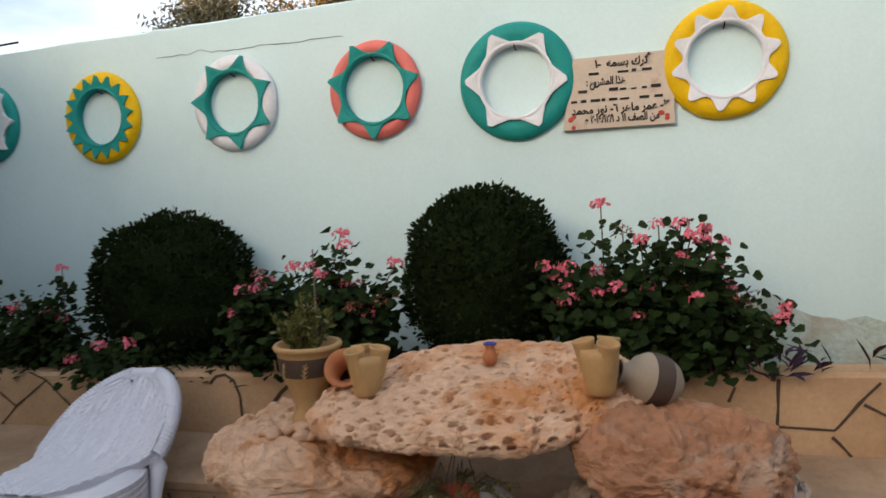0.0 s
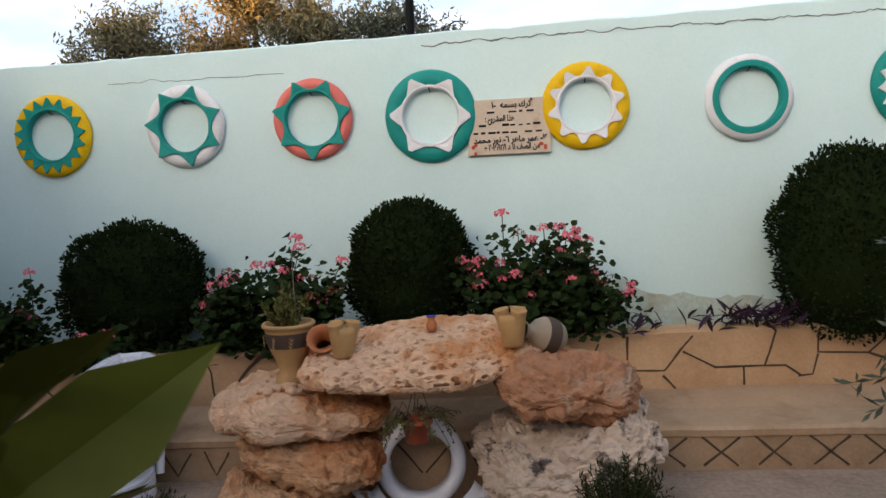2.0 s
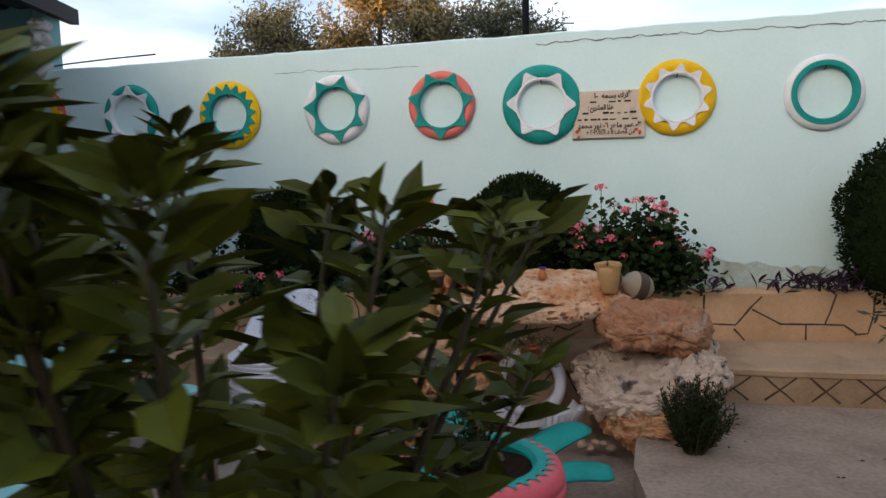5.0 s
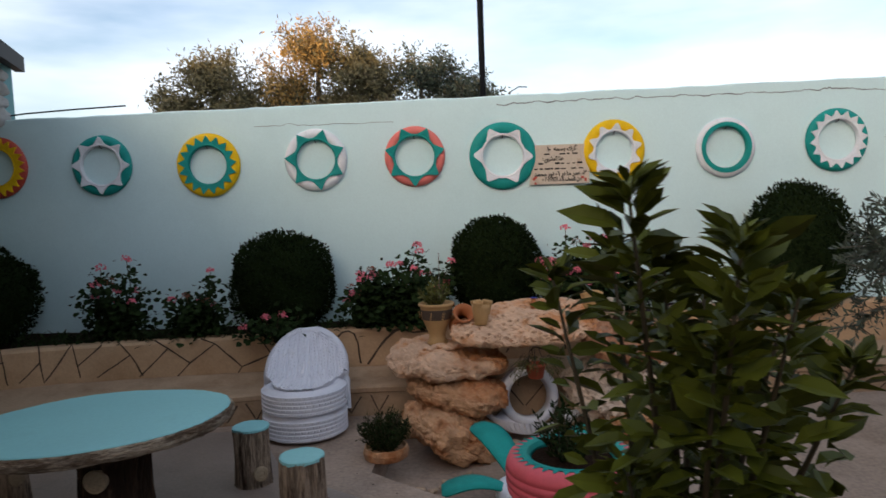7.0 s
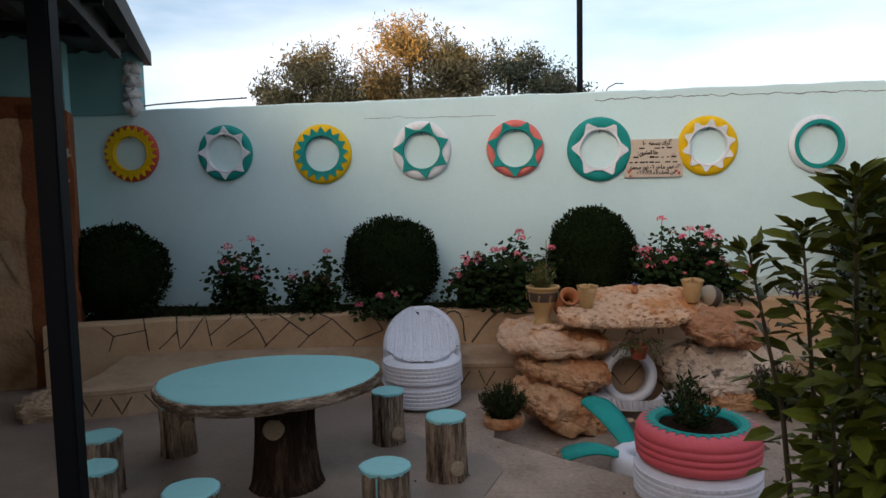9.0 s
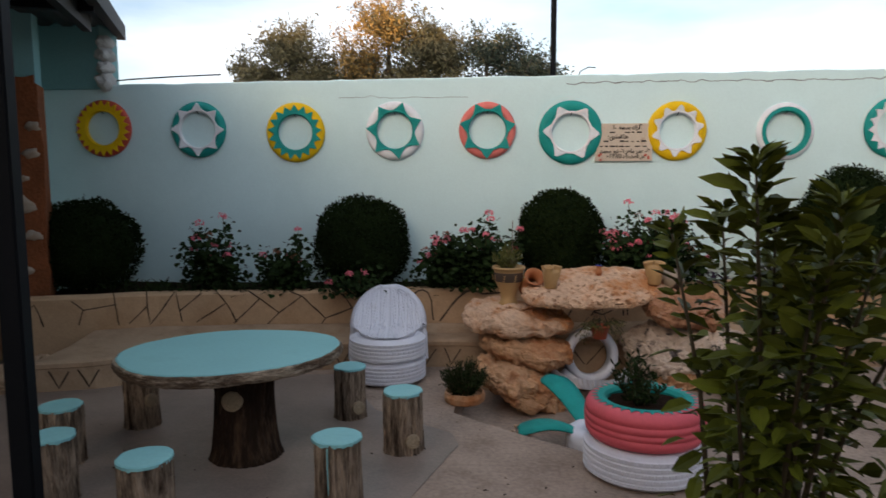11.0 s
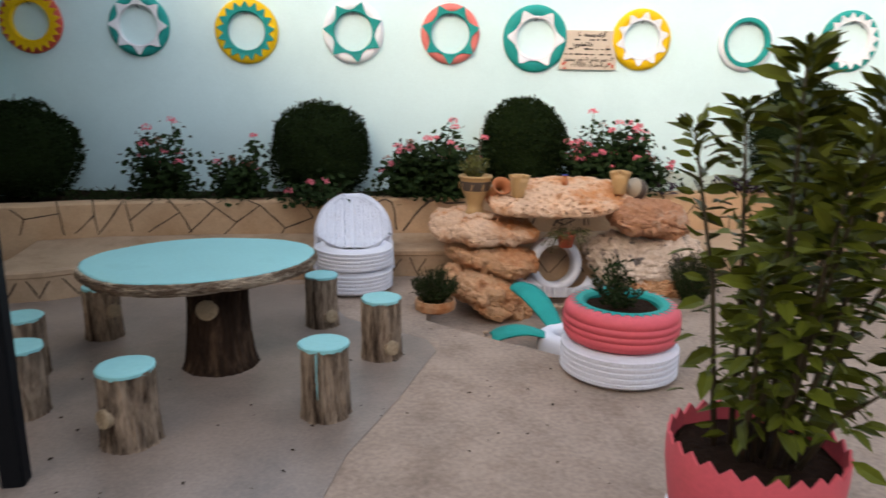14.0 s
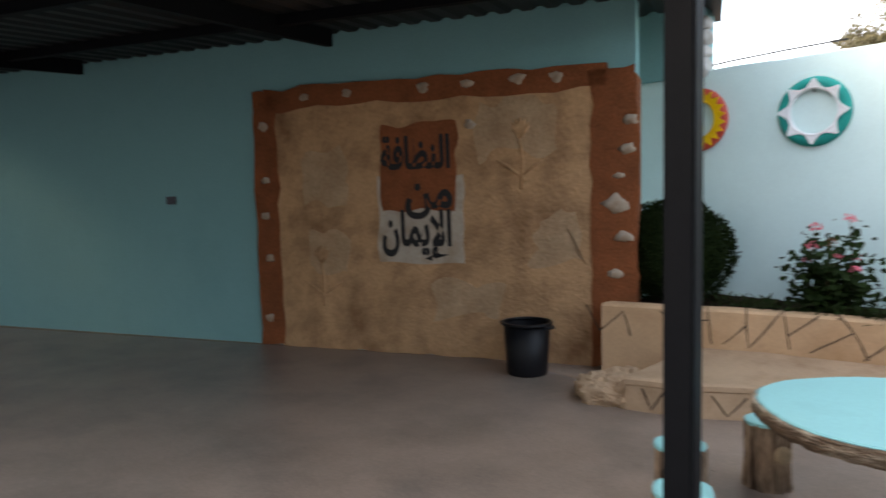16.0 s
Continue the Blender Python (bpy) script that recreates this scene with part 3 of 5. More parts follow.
# ---- armchair made of tyres ----
def tyre_chair(m):
    ch = thing("tyre_armchair", "armchair of white-painted stacked car tyres", "chair", m)
    for z in (0.10, 0.292):
        ob = new("tyre", tyre_mesh("tyre", 0.325, 0.20, 0.18, WHITE_TYRE, z, 44))
        ob.parent = ch
    # seat pad: dished disc closing the upper tyre
    bm = bmesh.new()
    r = lathe(bm, [(0.26, 0.385), (0.20, 0.392), (0.12, 0.388), (0.04, 0.386)], 40)
    bm.faces.new(r[-1])
    part("seat", bm, WHITE_TYRE, ch, smooth=True)
    # back: a tread strip that sweeps up from the seat and leans on the bench
    W = 0.30
    PATH = [(-0.25, 0.400), (-0.14, 0.412), (-0.02, 0.405), (0.07, 0.396), (0.14, 0.39), (0.20, 0.40), (0.28, 0.445), (0.385, 0.525), (0.475, 0.605), (0.565, 0.69)]

    def along(v):
        f = v * (len(PATH) - 1)
        k = min(int(f), len(PATH) - 2)
        u = f - k
        return PATH[k][0] * (1 - u) + PATH[k + 1][0] * u, PATH[k][1] * (1 - u) + PATH[k + 1][1] * u

    def half_width(v):
        if v < 0.22:
            return W * 0.78 * math.sqrt(max(0.03, 1 - ((0.22 - v) / 0.24) ** 2))
        return W * (0.78 + 0.22 * min(1, (v - 0.22) / 0.38) if v < 0.64 else math.sqrt(max(0.0, 1 - ((v - 0.64) / 0.36) ** 2.3)))
    bm = bmesh.new()
    cols, rows = 60, 64
    grid = {}
    for side in (0, 1):
        for i in range(cols + 1):
            for j in range(rows + 1):
                u, v = -1 + 2 * i / cols, j / rows
                x = u * half_width(v)
                y, z = along(v)
                y -= 0.10 * v * (x / W) ** 2
                z += 0.02 * (x / W) ** 2 * (1 - v)
                lane = (abs(x) * 13) % 1
                rel = 0.0 if lane < 0.16 or (0.3 < lane < 0.9 and ((v * 34 + abs(x) * 20) % 1) < 0.22) else 0.012
                off = -0.035 if side else rel
                grid[side, i, j] = bm.verts.new((x, y - off * 0.6, z + off * 0.8))
    for side in (0, 1):
        for i in range(cols):
            for j in range(rows - 1):
                bm.faces.new((grid[side, i, j], grid[side, i + 1, j], grid[side, i + 1, j + 1], grid[side, i, j + 1]))
    for j in range(rows - 1):
        for i in (0, cols):
            bm.faces.new((grid[0, i, j], grid[0, i, j + 1], grid[1, i, j + 1], grid[1, i, j]))
    part("backrest", bm, WHITE_TYRE, ch)
    # thick rolled shoulder round the back, running down both sides
    bm = bmesh.new()
    pts = []
    for sg in (1, -1):
        run = [(sg * (W + 0.03), 0.12, 0.13), (sg * (W + 0.02), 0.16, 0.25), (sg * (W + 0.005), 0.21, 0.34)]
        for k in range(70):
            v = 0.58 + 0.41 * math.sin(k / 69 * math.pi / 2)
            y, z = along(v)
            hw = half_width(v)
            run.append((sg * (hw - 0.005), y + 0.045 - 0.10 * v * (hw / W) ** 2, z - 0.01))
        pts += run if sg == 1 else run[::-1]
    tube(bm, pts, [(0.040 if k % 2 else 0.0465) * min(1, 0.45 + 0.2 * min(k, len(pts) - 1 - k)) for k in range(len(pts))], 14)
    part("rim", bm, WHITE_TYRE, ch)
    return ch


tyre_chair(pose(-2.605, 2.36, 0.006, 0, 0, 5))


# ---- table and stools of carved concrete ----
def bark_shift(seed, amp=0.014, ribs=30):
    def f(i, a, r, z):
        k = noise.noise((math.cos(a) * 3 + seed, math.sin(a) * 3, z * 2.2))
        g = abs(math.sin(a * ribs / 2 + 3 * noise.noise((seed, a, z * 5)) + 1.2 * math.sin(z * 9 + seed)))
        return r + amp * k * 0.9 + amp * 0.75 * g - amp * 0.5, z
    return f


def log_stool(x, y, h, r, seed, knot_at, drip=False, label="log-shaped concrete stool with an aqua painted top"):
    st = thing("log_stool", label, "stool", pose(x, y, 0.006), "log stools round the table")
    bm = bmesh.new()
    zs = [0, 0.012, 0.05] + [0.05 + (h - 0.06) * k / 12 for k in range(1, 13)]
    prof = [(r * 1.10, 0)] + [(r * (1.05 - 0.05 * min(1, z / 0.15)), z) for z in zs[1:]]
    rings = lathe(bm, prof, 96, bark_shift(seed))
    bm.faces.new(rings[0])
    bm.faces.new(rings[-1])
    trunk = part("trunk", bm, BARK, st)
    bm = bmesh.new()

    def top_shift(i, a, rr, z):
        w = r * 1.03 + 0.010 * noise.noise((math.cos(a) * 1.5 + seed, math.sin(a) * 1.5, 4)) + 0.004 * noise.noise((math.cos(a) * 6 + seed, math.sin(a) * 6, 4))
        drop = 0.014 * max(0, noise.noise((math.cos(a) * 5 + seed, math.sin(a) * 5, 1))) + 0.006
        return (w + 0.003, h - 0.012 - drop) if i == 0 else (w + 0.002, h - 0.004) if i == 1 else (w - 0.008, h) if i == 2 else (rr, h + 0.0015 * noise.noise((a, rr * 9, seed)))
    rings = lathe(bm, [(r, h), (r, h), (r, h), (r * 0.6, h), (r * 0.2, h)], 96, top_shift)
    bm.faces.new(rings[-1])
    top = part("top", bm, AQUA, st, "aqua painted top")
    if knot_at is not None:
        a, kz = knot_at
        bm = bmesh.new()
        rings = lathe(bm, [(0.048, -0.03), (0.046, 0.006), (0.036, 0.010), (0.034, 0.006), (0.022, 0.009), (0.02, 0.005), (0.008, 0.007)], 20)
        bm.faces.new(rings[-1])
        bmesh.ops.transform(bm, verts=bm.verts[:], matrix=pose(math.cos(a) * (r + 0.012), math.sin(a) * (r + 0.012), kz) @ Vector((math.cos(a), math.sin(a), 0.1)).to_track_quat("Z", "Y").to_matrix().to_4x4())
        part("knot", bm, KNOT, trunk, "pale sawn knot")
    if drip:
        bm = bmesh.new()
        a = -1.75
        pts = [(math.cos(a) * (r + 0.014), math.sin(a) * (r + 0.014), h - 0.02), (math.cos(a) * (r + 0.016), math.sin(a) * (r + 0.016), h - 0.12), (math.cos(a + 0.03) * (r + 0.018), math.sin(a + 0.03) * (r + 0.018), h - 0.26)]
        tube(bm, pts, [0.005, 0.0035, 0.002], 6)
        part("paint_drip", bm, AQUA, top, "run of aqua paint")
    return st


STOOLS = [(-2.765, 1.42, 0.375, 0.110, 1.0, (-0.9, 0.09), False), (-2.32, 0.825, 0.39, 0.120, 2.0, (-1.0, 0.09), False), (-2.585, 0.02, 0.40, 0.120, 3.0, None, True),
          (-3.48, -0.24, 0.385, 0.130, 4.0, (-2.1, 0.17), False), (-4.14, 0.06, 0.37, 0.115, 5.0, None, False), (-4.385, 0.56, 0.36, 0.118, 6.0, None, False), (-4.20, 1.20, 0.36, 0.115, 7.0, (-0.6, 0.2), False)]
for sx, sy, sh, sr, sd, kn, dr in STOOLS:
    log_stool(sx, sy, sh, sr, sd, kn, dr)


def log_table(x, y, turn):
    tb = thing("log_table", "round concrete table with aqua top and bark-carved edge", "table", pose(x, y, 0.006, 0, 0, turn))
    bm = bmesh.new()
    prof = [(0.225, 0), (0.215, 0.02), (0.203, 0.06), (0.192, 0.15), (0.184, 0.27), (0.178, 0.40), (0.180, 0.56)]
    prof2 = []
    for (r0, z0), (r1, z1) in zip(prof, prof[1:]):
        prof2 += [(r0 + (r1 - r0) * k / 4, z0 + (z1 - z0) * k / 4) for k in range(4)]
    rings = lathe(bm, prof2 + [prof[-1]], 120, bark_shift(11, 0.014, 30))
    bm.faces.new(rings[0])
    bm.faces.new(rings[-1])
    pedestal = part("pedestal", bm, BARK_DARK, tb, "dark bark-carved pedestal with table shade in its colour")
    bm = bmesh.new()
    rings = lathe(bm, [(0.062, -0.03), (0.06, 0.008), (0.048, 0.013), (0.045, 0.008), (0.03, 0.012), (0.028, 0.007), (0.01, 0.010)], 24)
    bm.faces.new(rings[-1])
    a = radians(-95 - turn)
    bmesh.ops.transform(bm, verts=bm.verts[:], matrix=pose(math.cos(a) * 0.192, math.sin(a) * 0.192, 0.40) @ Vector((math.cos(a), math.sin(a), 0)).to_track_quat("Z", "Y").to_matrix().to_4x4())
    part("knot", bm, KNOT, pedestal, "pale sawn knot")

    OFF = (-0.11, 0.085, 0.005)

    def wob(a):
        return 1 + 0.02 * math.sin(3 * a + 1) + 0.012 * math.sin(5 * a) + 0.012 * noise.noise((math.cos(a) * 4, math.sin(a) * 4, 0))
    bm = bmesh.new()

    def rim(i, a, r, z):
        g = abs(math.sin(a * 26 + 2.5 * noise.noise((a * 3, z * 20, 1)))) if 0 < i < 6 else 0
        return r * wob(a) + 0.008 * g, z + (0.006 * noise.noise((a * 9, z, 3)) if i < 5 else 0)
    rings = lathe(bm, [(0.50, 0.565), (0.60, 0.560), (0.655, 0.568), (0.672, 0.59), (0.674, 0.61), (0.668, 0.632), (0.655, 0.638)], 160, rim)
    bm.faces.new(rings[0])
    bmesh.ops.transform(bm, verts=bm.verts[:], matrix=pose(0, 0, 0, 0, 0, 20) @ Matrix.Diagonal((1.03, 0.84, 1, 1)))
    bmesh.ops.translate(bm, verts=bm.verts[:], vec=OFF)
    part("edge", bm, BARK_EDGE, tb, "bark-carved rim")
    bm = bmesh.new()
    rings = lathe(bm, [(0.655, 0.60), (0.658, 0.640), (0.646, 0.645), (0.45, 0.645), (0.2, 0.645)], 160, lambda i, a, r, z: (r * wob(a) + (0.006 * noise.noise((a * 14, 0, 2)) if i < 3 else 0), z))
    bm.faces.new(rings[-1])
    bm.faces.new(rings[0])
    bmesh.ops.transform(bm, verts=bm.verts[:], matrix=pose(0, 0, 0, 0, 0, 20) @ Matrix.Diagonal((1.03, 0.84, 1, 1)))
    bmesh.ops.translate(bm, verts=bm.verts[:], vec=OFF)
    part("tabletop", bm, AQUA, tb, "aqua painted tabletop")
    return tb


log_table(-3.30, 0.715, 0)


# ---- rocks ----
def rock(name, label, c, half, seed, material, rz=0, rx=0, ry=0, rough=0.22, sub=6, lump=1.0, pits=0.0, flat=2.6, group="rockery boulders"):
    bm = bmesh.new()
    bmesh.ops.create_icosphere(bm, subdivisions=sub, radius=1)
    for v in bm.verts:
        p = v.co.normalized()
        q = Vector([math.copysign(abs(k) ** (2 / flat), k) for k in p])
        nrm = Vector((p.x / half[0], p.y / half[1], p.z / half[2])).normalized()
        base = Vector((q.x * half[0], q.y * half[1], q.z * half[2]))
        s3 = Vector((seed, seed * 0.7, 0))
        small = min(half)
        co = base * (1 + 0.9 * rough * noise.fractal(base * 2.6 + s3, 1.0, 2.0, 2))
        co += nrm * small * lump * (0.30 * noise.fractal(base * 5.0 + s3, 0.9, 2.0, 4) + 0.15 * noise.fractal(base * 17 + s3, 0.8, 2.1, 4) - 0.22 * max(0.0, 0.3 - abs(noise.noise(Vector((base.x * 3, base.y * 3, base.z * 16)) + s3))))
        facet = noise.voronoi(base * 5.5 + s3)[0]
        co -= nrm * small * 0.9 * max(0.0, 0.12 - (facet[1] - facet[0]))
        if pits:
            on = noise.noise(co * 4 + Vector((0, 0, seed)))
            dd = noise.voronoi(co * 21 + s3)[0][0]
            if dd < 0.30 and on > -0.15:
                co -= nrm * pits * min(1.0, (0.30 - dd) / 0.08)
            dd = noise.voronoi(co * 38 + s3)[0][0]
            if dd < 0.24:
                co -= nrm * pits * 0.4 * min(1.0, (0.24 - dd) / 0.08)
        v.co = co
    return single(name, bm, material, label, "rock", pose(*c, rx, ry, rz), group, smooth=False)


rock("pitted_boulder", "flat pitted limestone slab bridging the rockery", (-0.79, 2.64, 0.750), (0.63, 0.40, 0.085), 2.0, ROCK_PALE, 12, 14, -4, 0.16, 7, 0.6, 0.036, 2.3)
rock("boulder", "pale limestone boulder carrying clay pots", (-1.49, 2.66, 0.475), (0.49, 0.40, 0.115), 5.0, ROCK_PALE, 6, 4, 6, 0.2)
rock("boulder", "ochre layered limestone boulder in the rockery", (-1.41, 2.58, 0.235), (0.40, 0.40, 0.13), 9.0, ROCK_TAN, 0, 0, 8, 0.2)
rock("boulder", "tan slanting limestone block beside the basin", (-1.45, 2.36, -0.02), (0.42, 0.34, 0.15), 13.0, ROCK_TAN, 15, 10, 22, 0.16)
rock("boulder", "reddish rounded boulder beside the slab", (-0.05, 2.58, 0.585), (0.38, 0.36, 0.155), 17.0, ROCK_RED, -8, 4, 5, 0.14, flat=2.2)
rock("boulder", "pale boulder spotted with dark lichen", (-0.05, 2.54, 0.26), (0.47, 0.42, 0.19), 21.0, ROCK_GREY, 10, 14, -14, 0.18)
rock("boulder", "brown base boulder at the basin edge", (-0.02, 2.38, 0.0), (0.32, 0.34, 0.19), 25.0, ROCK_TAN, 0, 0, 0, 0.18)
rock("mortar_mound", "rough mortar mound between mural and bench", (-5.66, 2.16, 0.02), (0.30, 0.36, 0.17), 29.0, BENCH, 20, 0, 0, 0.16, sub=5, group="")


# ---- plaque and mural lettering ----
FORMS = {"\u0627": (0xFE8D, 2), "\u0623": (0xFE83, 2), "\u0628": (0xFE8F, 4), "\u0629": (0xFE93, 2), "\u062a": (0xFE95, 4), "\u062d": (0xFEA1, 4),
         "\u062f": (0xFEA9, 2), "\u0630": (0xFEAB, 2), "\u0631": (0xFEAD, 2), "\u0633": (0xFEB1, 4), "\u0634": (0xFEB5, 4), "\u0635": (0xFEB9, 4),
         "\u0638": (0xFEC5, 4), "\u0639": (0xFEC9, 4), "\u0641": (0xFED1, 4), "\u0643": (0xFED9, 4), "\u0644": (0xFEDD, 4), "\u0645": (0xFEE1, 4),
         "\u0646": (0xFEE5, 4), "\u0647": (0xFEE9, 4), "\u0648": (0xFEED, 2), "\u064a": (0xFEF1, 4)}


def shaped(text):
    """Joined letter forms in left-to-right drawing order."""
    out = []
    for i, c in enumerate(text):
        if c not in FORMS:
            out.append(c)
            continue
        base, n = FORMS[c]
        before = i > 0 and FORMS.get(text[i - 1], (0, 0))[1] == 4
        after = n == 4 and i + 1 < len(text) and text[i + 1] in FORMS
        out.append(chr(base + (3 if before and after else 2 if after else 1 if before else 0)))
    s = "".join(reversed(out))
    return s


def lettering(name, text, x, z, height, material, parent, m, width=None, thick=0.004, stretch=1.0):
    """Flat raised letters, centred at (x, z) on the parent's face."""
    cu = bpy.data.curves.new(name, "FONT")
    cu.offset = 0.013 * height / 0.4
    cu.body, cu.align_x, cu.align_y, cu.size, cu.extrude = text, "CENTER", "CENTER", height, thick / 2
    tmp = bpy.data.objects.new(name, cu)
    scene.collection.objects.link(tmp)
    bpy.context.view_layer.update()
    me = bpy.data.meshes.new_from_object(tmp.evaluated_get(bpy.context.evaluated_depsgraph_get()))
    bpy.data.objects.remove(tmp)
    me.materials.clear()
    me.materials.append(material)
    ob = new(name, me)
    ob.parent = parent
    sx = stretch
    if width and len(me.vertices):
        xs = [v.co.x for v in me.vertices]
        sx = width / max(0.001, max(xs) - min(xs))
    tagged(ob, kind="stuff")
    ob.matrix_basis = m @ Matrix.Translation((x, 0, z)) @ pose(0, 0, 0, 90, 0, 0) @ Matrix.Diagonal((sx, 1, 1, 1))
    return ob


plaque = thing("plaque", "beige stone plaque with black lettering, fixed to the wall", "plaque", pose(-0.299, 3.99, 2.067))
bm = bmesh.new()
box(bm, -0.300, 0.295, -0.012, 0.016, -0.195, 0.195, 0.003)
for v in bm.verts:   # one slanting side
    if v.co.x < 0:
        v.co.x += 0.17 * (v.co.z + 0.195)
tile = part("tile", bm, TILE, plaque)
FACE = Matrix.Translation((0, -0.0135, 0))
LINES = [("\u0623\u062a\u0631\u0643 \u0628\u0633\u0645\u0647  -\u0661", 0.03, 0.153, 0.30), (None, 0.02, 0.105, 0.34), ("\u0647\u0630\u0627 \u0627\u0644\u0645\u0634\u0631\u0648\u0639 :", -0.06, 0.058, 0.20),
         (None, 0.02, 0.012, 0.46), (None, 0.0, -0.04, 0.50), ("\u0663- \u0639\u0645\u0631 \u0645\u0627\u0647\u0631 \u0666- \u0646\u0648\u0631 \u0645\u062d\u0645\u062f", 0.01, -0.092, 0.50), ("\u0645\u0646 \u0627\u0644\u0635\u0641 \u0661\u0661 \u062f \u0661/\u0661\u0662/\u0662\u0660\u0661\u0664 \u0645", 0.02, -0.145, 0.38)]
rng = np.random.default_rng(9)
for text, lx, lz, lw in LINES:
    if text:
        s = shaped(text).replace("\u0661/\u0661\u0662/\u0662\u0660\u0661\u0664"[::-1], "\u0662\u0660\u0661\u0664/\u0661\u0662/\u0661").replace("4102", "2014")
        lettering("lettering", s, lx, lz, 0.058, INK, tile, FACE, lw * 1.04)
    else:
        bm = bmesh.new()
        px = lx - lw / 2
        while px < lx + lw / 2:
            w = rng.uniform(0.02, 0.06)
            if rng.random() < 0.72:
                box(bm, px, px + w, -0.002, 0.002, lz - 0.008, lz + rng.uniform(-0.002, 0.010))
            px += w + rng.uniform(0.006, 0.03)
        ob = part("faded_line", bm, INK, tile, kind="stuff")
        ob.matrix_basis = FACE
for cx in (-0.25, 0.24):
    for k in range(5):
        bm = bmesh.new()
        r = lathe(bm, [(0.013, 0.0), (0.011, 0.004), (0.003, 0.005)], 8)
        bm.faces.new(r[-1])
        ob = part("painted_flower", bm, RED, tile)
        ob.matrix_basis = FACE @ Matrix.Translation((cx + rng.uniform(-0.025, 0.025), 0.002, -0.155 + rng.uniform(-0.03, 0.04))) @ pose(0, 0, 0, 90, 0, 0)

# mural: a rendered panel with a rough rust-coloured border set with stones
mural = thing("mural", "sandy rendered mural panel with a rust border set with stones", "mural", MW)


def ragged(bm, s0, s1, z0, z1, y0, y1, rag, seed, n=40):
    """A slab on the wall face with an uneven outline."""
    pts = []
    for k in range(n):
        f = k / n * 4
        e, u = int(f), f % 1
        s, z = [(s0 + u * (s1 - s0), z0), (s1, z0 + u * (z1 - z0)), (s1 - u * (s1 - s0), z1), (s0, z1 - u * (z1 - z0))][e]
        pts.append((s + rag * noise.noise((s * 4, z * 4, seed)), max(0.0, z + rag * noise.noise((s * 4, z * 4, seed + 5)))))
    lo = [bm.verts.new((s, y1, z)) for s, z in pts]
    hi = [bm.verts.new((s, y0, z)) for s, z in pts]
    for k in range(n):
        bm.faces.new((lo[k], lo[(k + 1) % n], hi[(k + 1) % n], hi[k]))
    bm.faces.new(hi)


borders = []
for nm, a in (("border", (-2.60, -2.30, 0.0, 2.70)), ("border", (-2.45, 1.10, 2.50, 2.72)), ("border", (0.98, 1.37, 0.0, 2.66))):
    bm = bmesh.new()
    ragged(bm, *a, -0.030, 0.022, 0.05, a[0], 64)
    borders.append(part(nm, bm, RUST, mural, "rust-orange rough border"))
bm = bmesh.new()
box(bm, 1.30, 1.375, -0.02, 0.36, 0.0, 2.60, 0.01)
part("border", bm, RUST, mural, "rust-orange rough border")
bm = bmesh.new()
ragged(bm, -2.34, 1.02, 0.0, 2.53, -0.022, 0.022, 0.05, 3.0, 100)
part("panel", bm, MURAL, mural, "sandy rendered field")
bm = bmesh.new()
ragged(bm, -1.10, -0.30, 1.44, 2.28, -0.030, -0.0225, 0.06, 8.0, 48)
rust_square = part("rust_square", bm, RUST, mural, "rust painted square")
bm = bmesh.new()
ragged(bm, -1.14, -0.23, 0.92, 1.78, -0.027, -0.0225, 0.03, 9.0, 48)
white_square = part("white_square", bm, OFFWHITE, mural, "off-white painted square")
MF = Matrix.Translation((0, -0.033, 0))
lettering("lettering", shaped("\u0627\u0644\u0646\u0638\u0627\u0641\u0629"), -0.72, 1.98, 0.42, INK, rust_square, MF, 0.74)
lettering("lettering", shaped("\u0645\u0646"), -0.58, 1.60, 0.44, INK, white_square, MF, 0.50)
lettering("lettering", "\ufee5\ufe8e\ufee4\ufef3\ufef9\ufe8d", -0.72, 1.24, 0.46, INK, white_square, MF, 0.74)
STONES = [(-2.47, 0.30, 0.06), (-2.45, 0.95, 0.06), (-2.48, 1.40, 0.06), (-2.46, 1.78, 0.06), (-2.47, 2.35, 0.07), (-1.95, 2.62, 0.06), (-1.45, 2.63, 0.06), (-0.62, 2.62, 0.07), (-0.18, 2.62, 0.07), (0.32, 2.63, 0.07), (0.68, 2.62, 0.07),
          (-0.15, 2.24, 0.06), (1.20, 1.48, 0.12), (1.27, 1.18, 0.09), (1.18, 0.85, 0.07), (1.30, 1.95, 0.07), (1.22, 1.72, 0.05), (1.33, 2.2, 0.07), (1.3, 0.45, 0.06)]
for k, (s, z, r) in enumerate(STONES):
    bm = bmesh.new()
    bmesh.ops.create_icosphere(bm, subdivisions=2, radius=1)
    for v in bm.verts:
        d = 0.95 + 0.6 * noise.noise(v.co * 1.7 + Vector((k * 3.1, 0, 0)))
        v.co = Vector((v.co.x * r * d, v.co.y * 0.022 * d, v.co.z * r * 0.72 * d))
    ob = part("stone", bm, BORDER_STONE, borders[0 if s < -2.3 else 1 if z > 2.5 else 2], smooth=True)
    ob.matrix_basis = Matrix.Translation((s, -0.028, z))


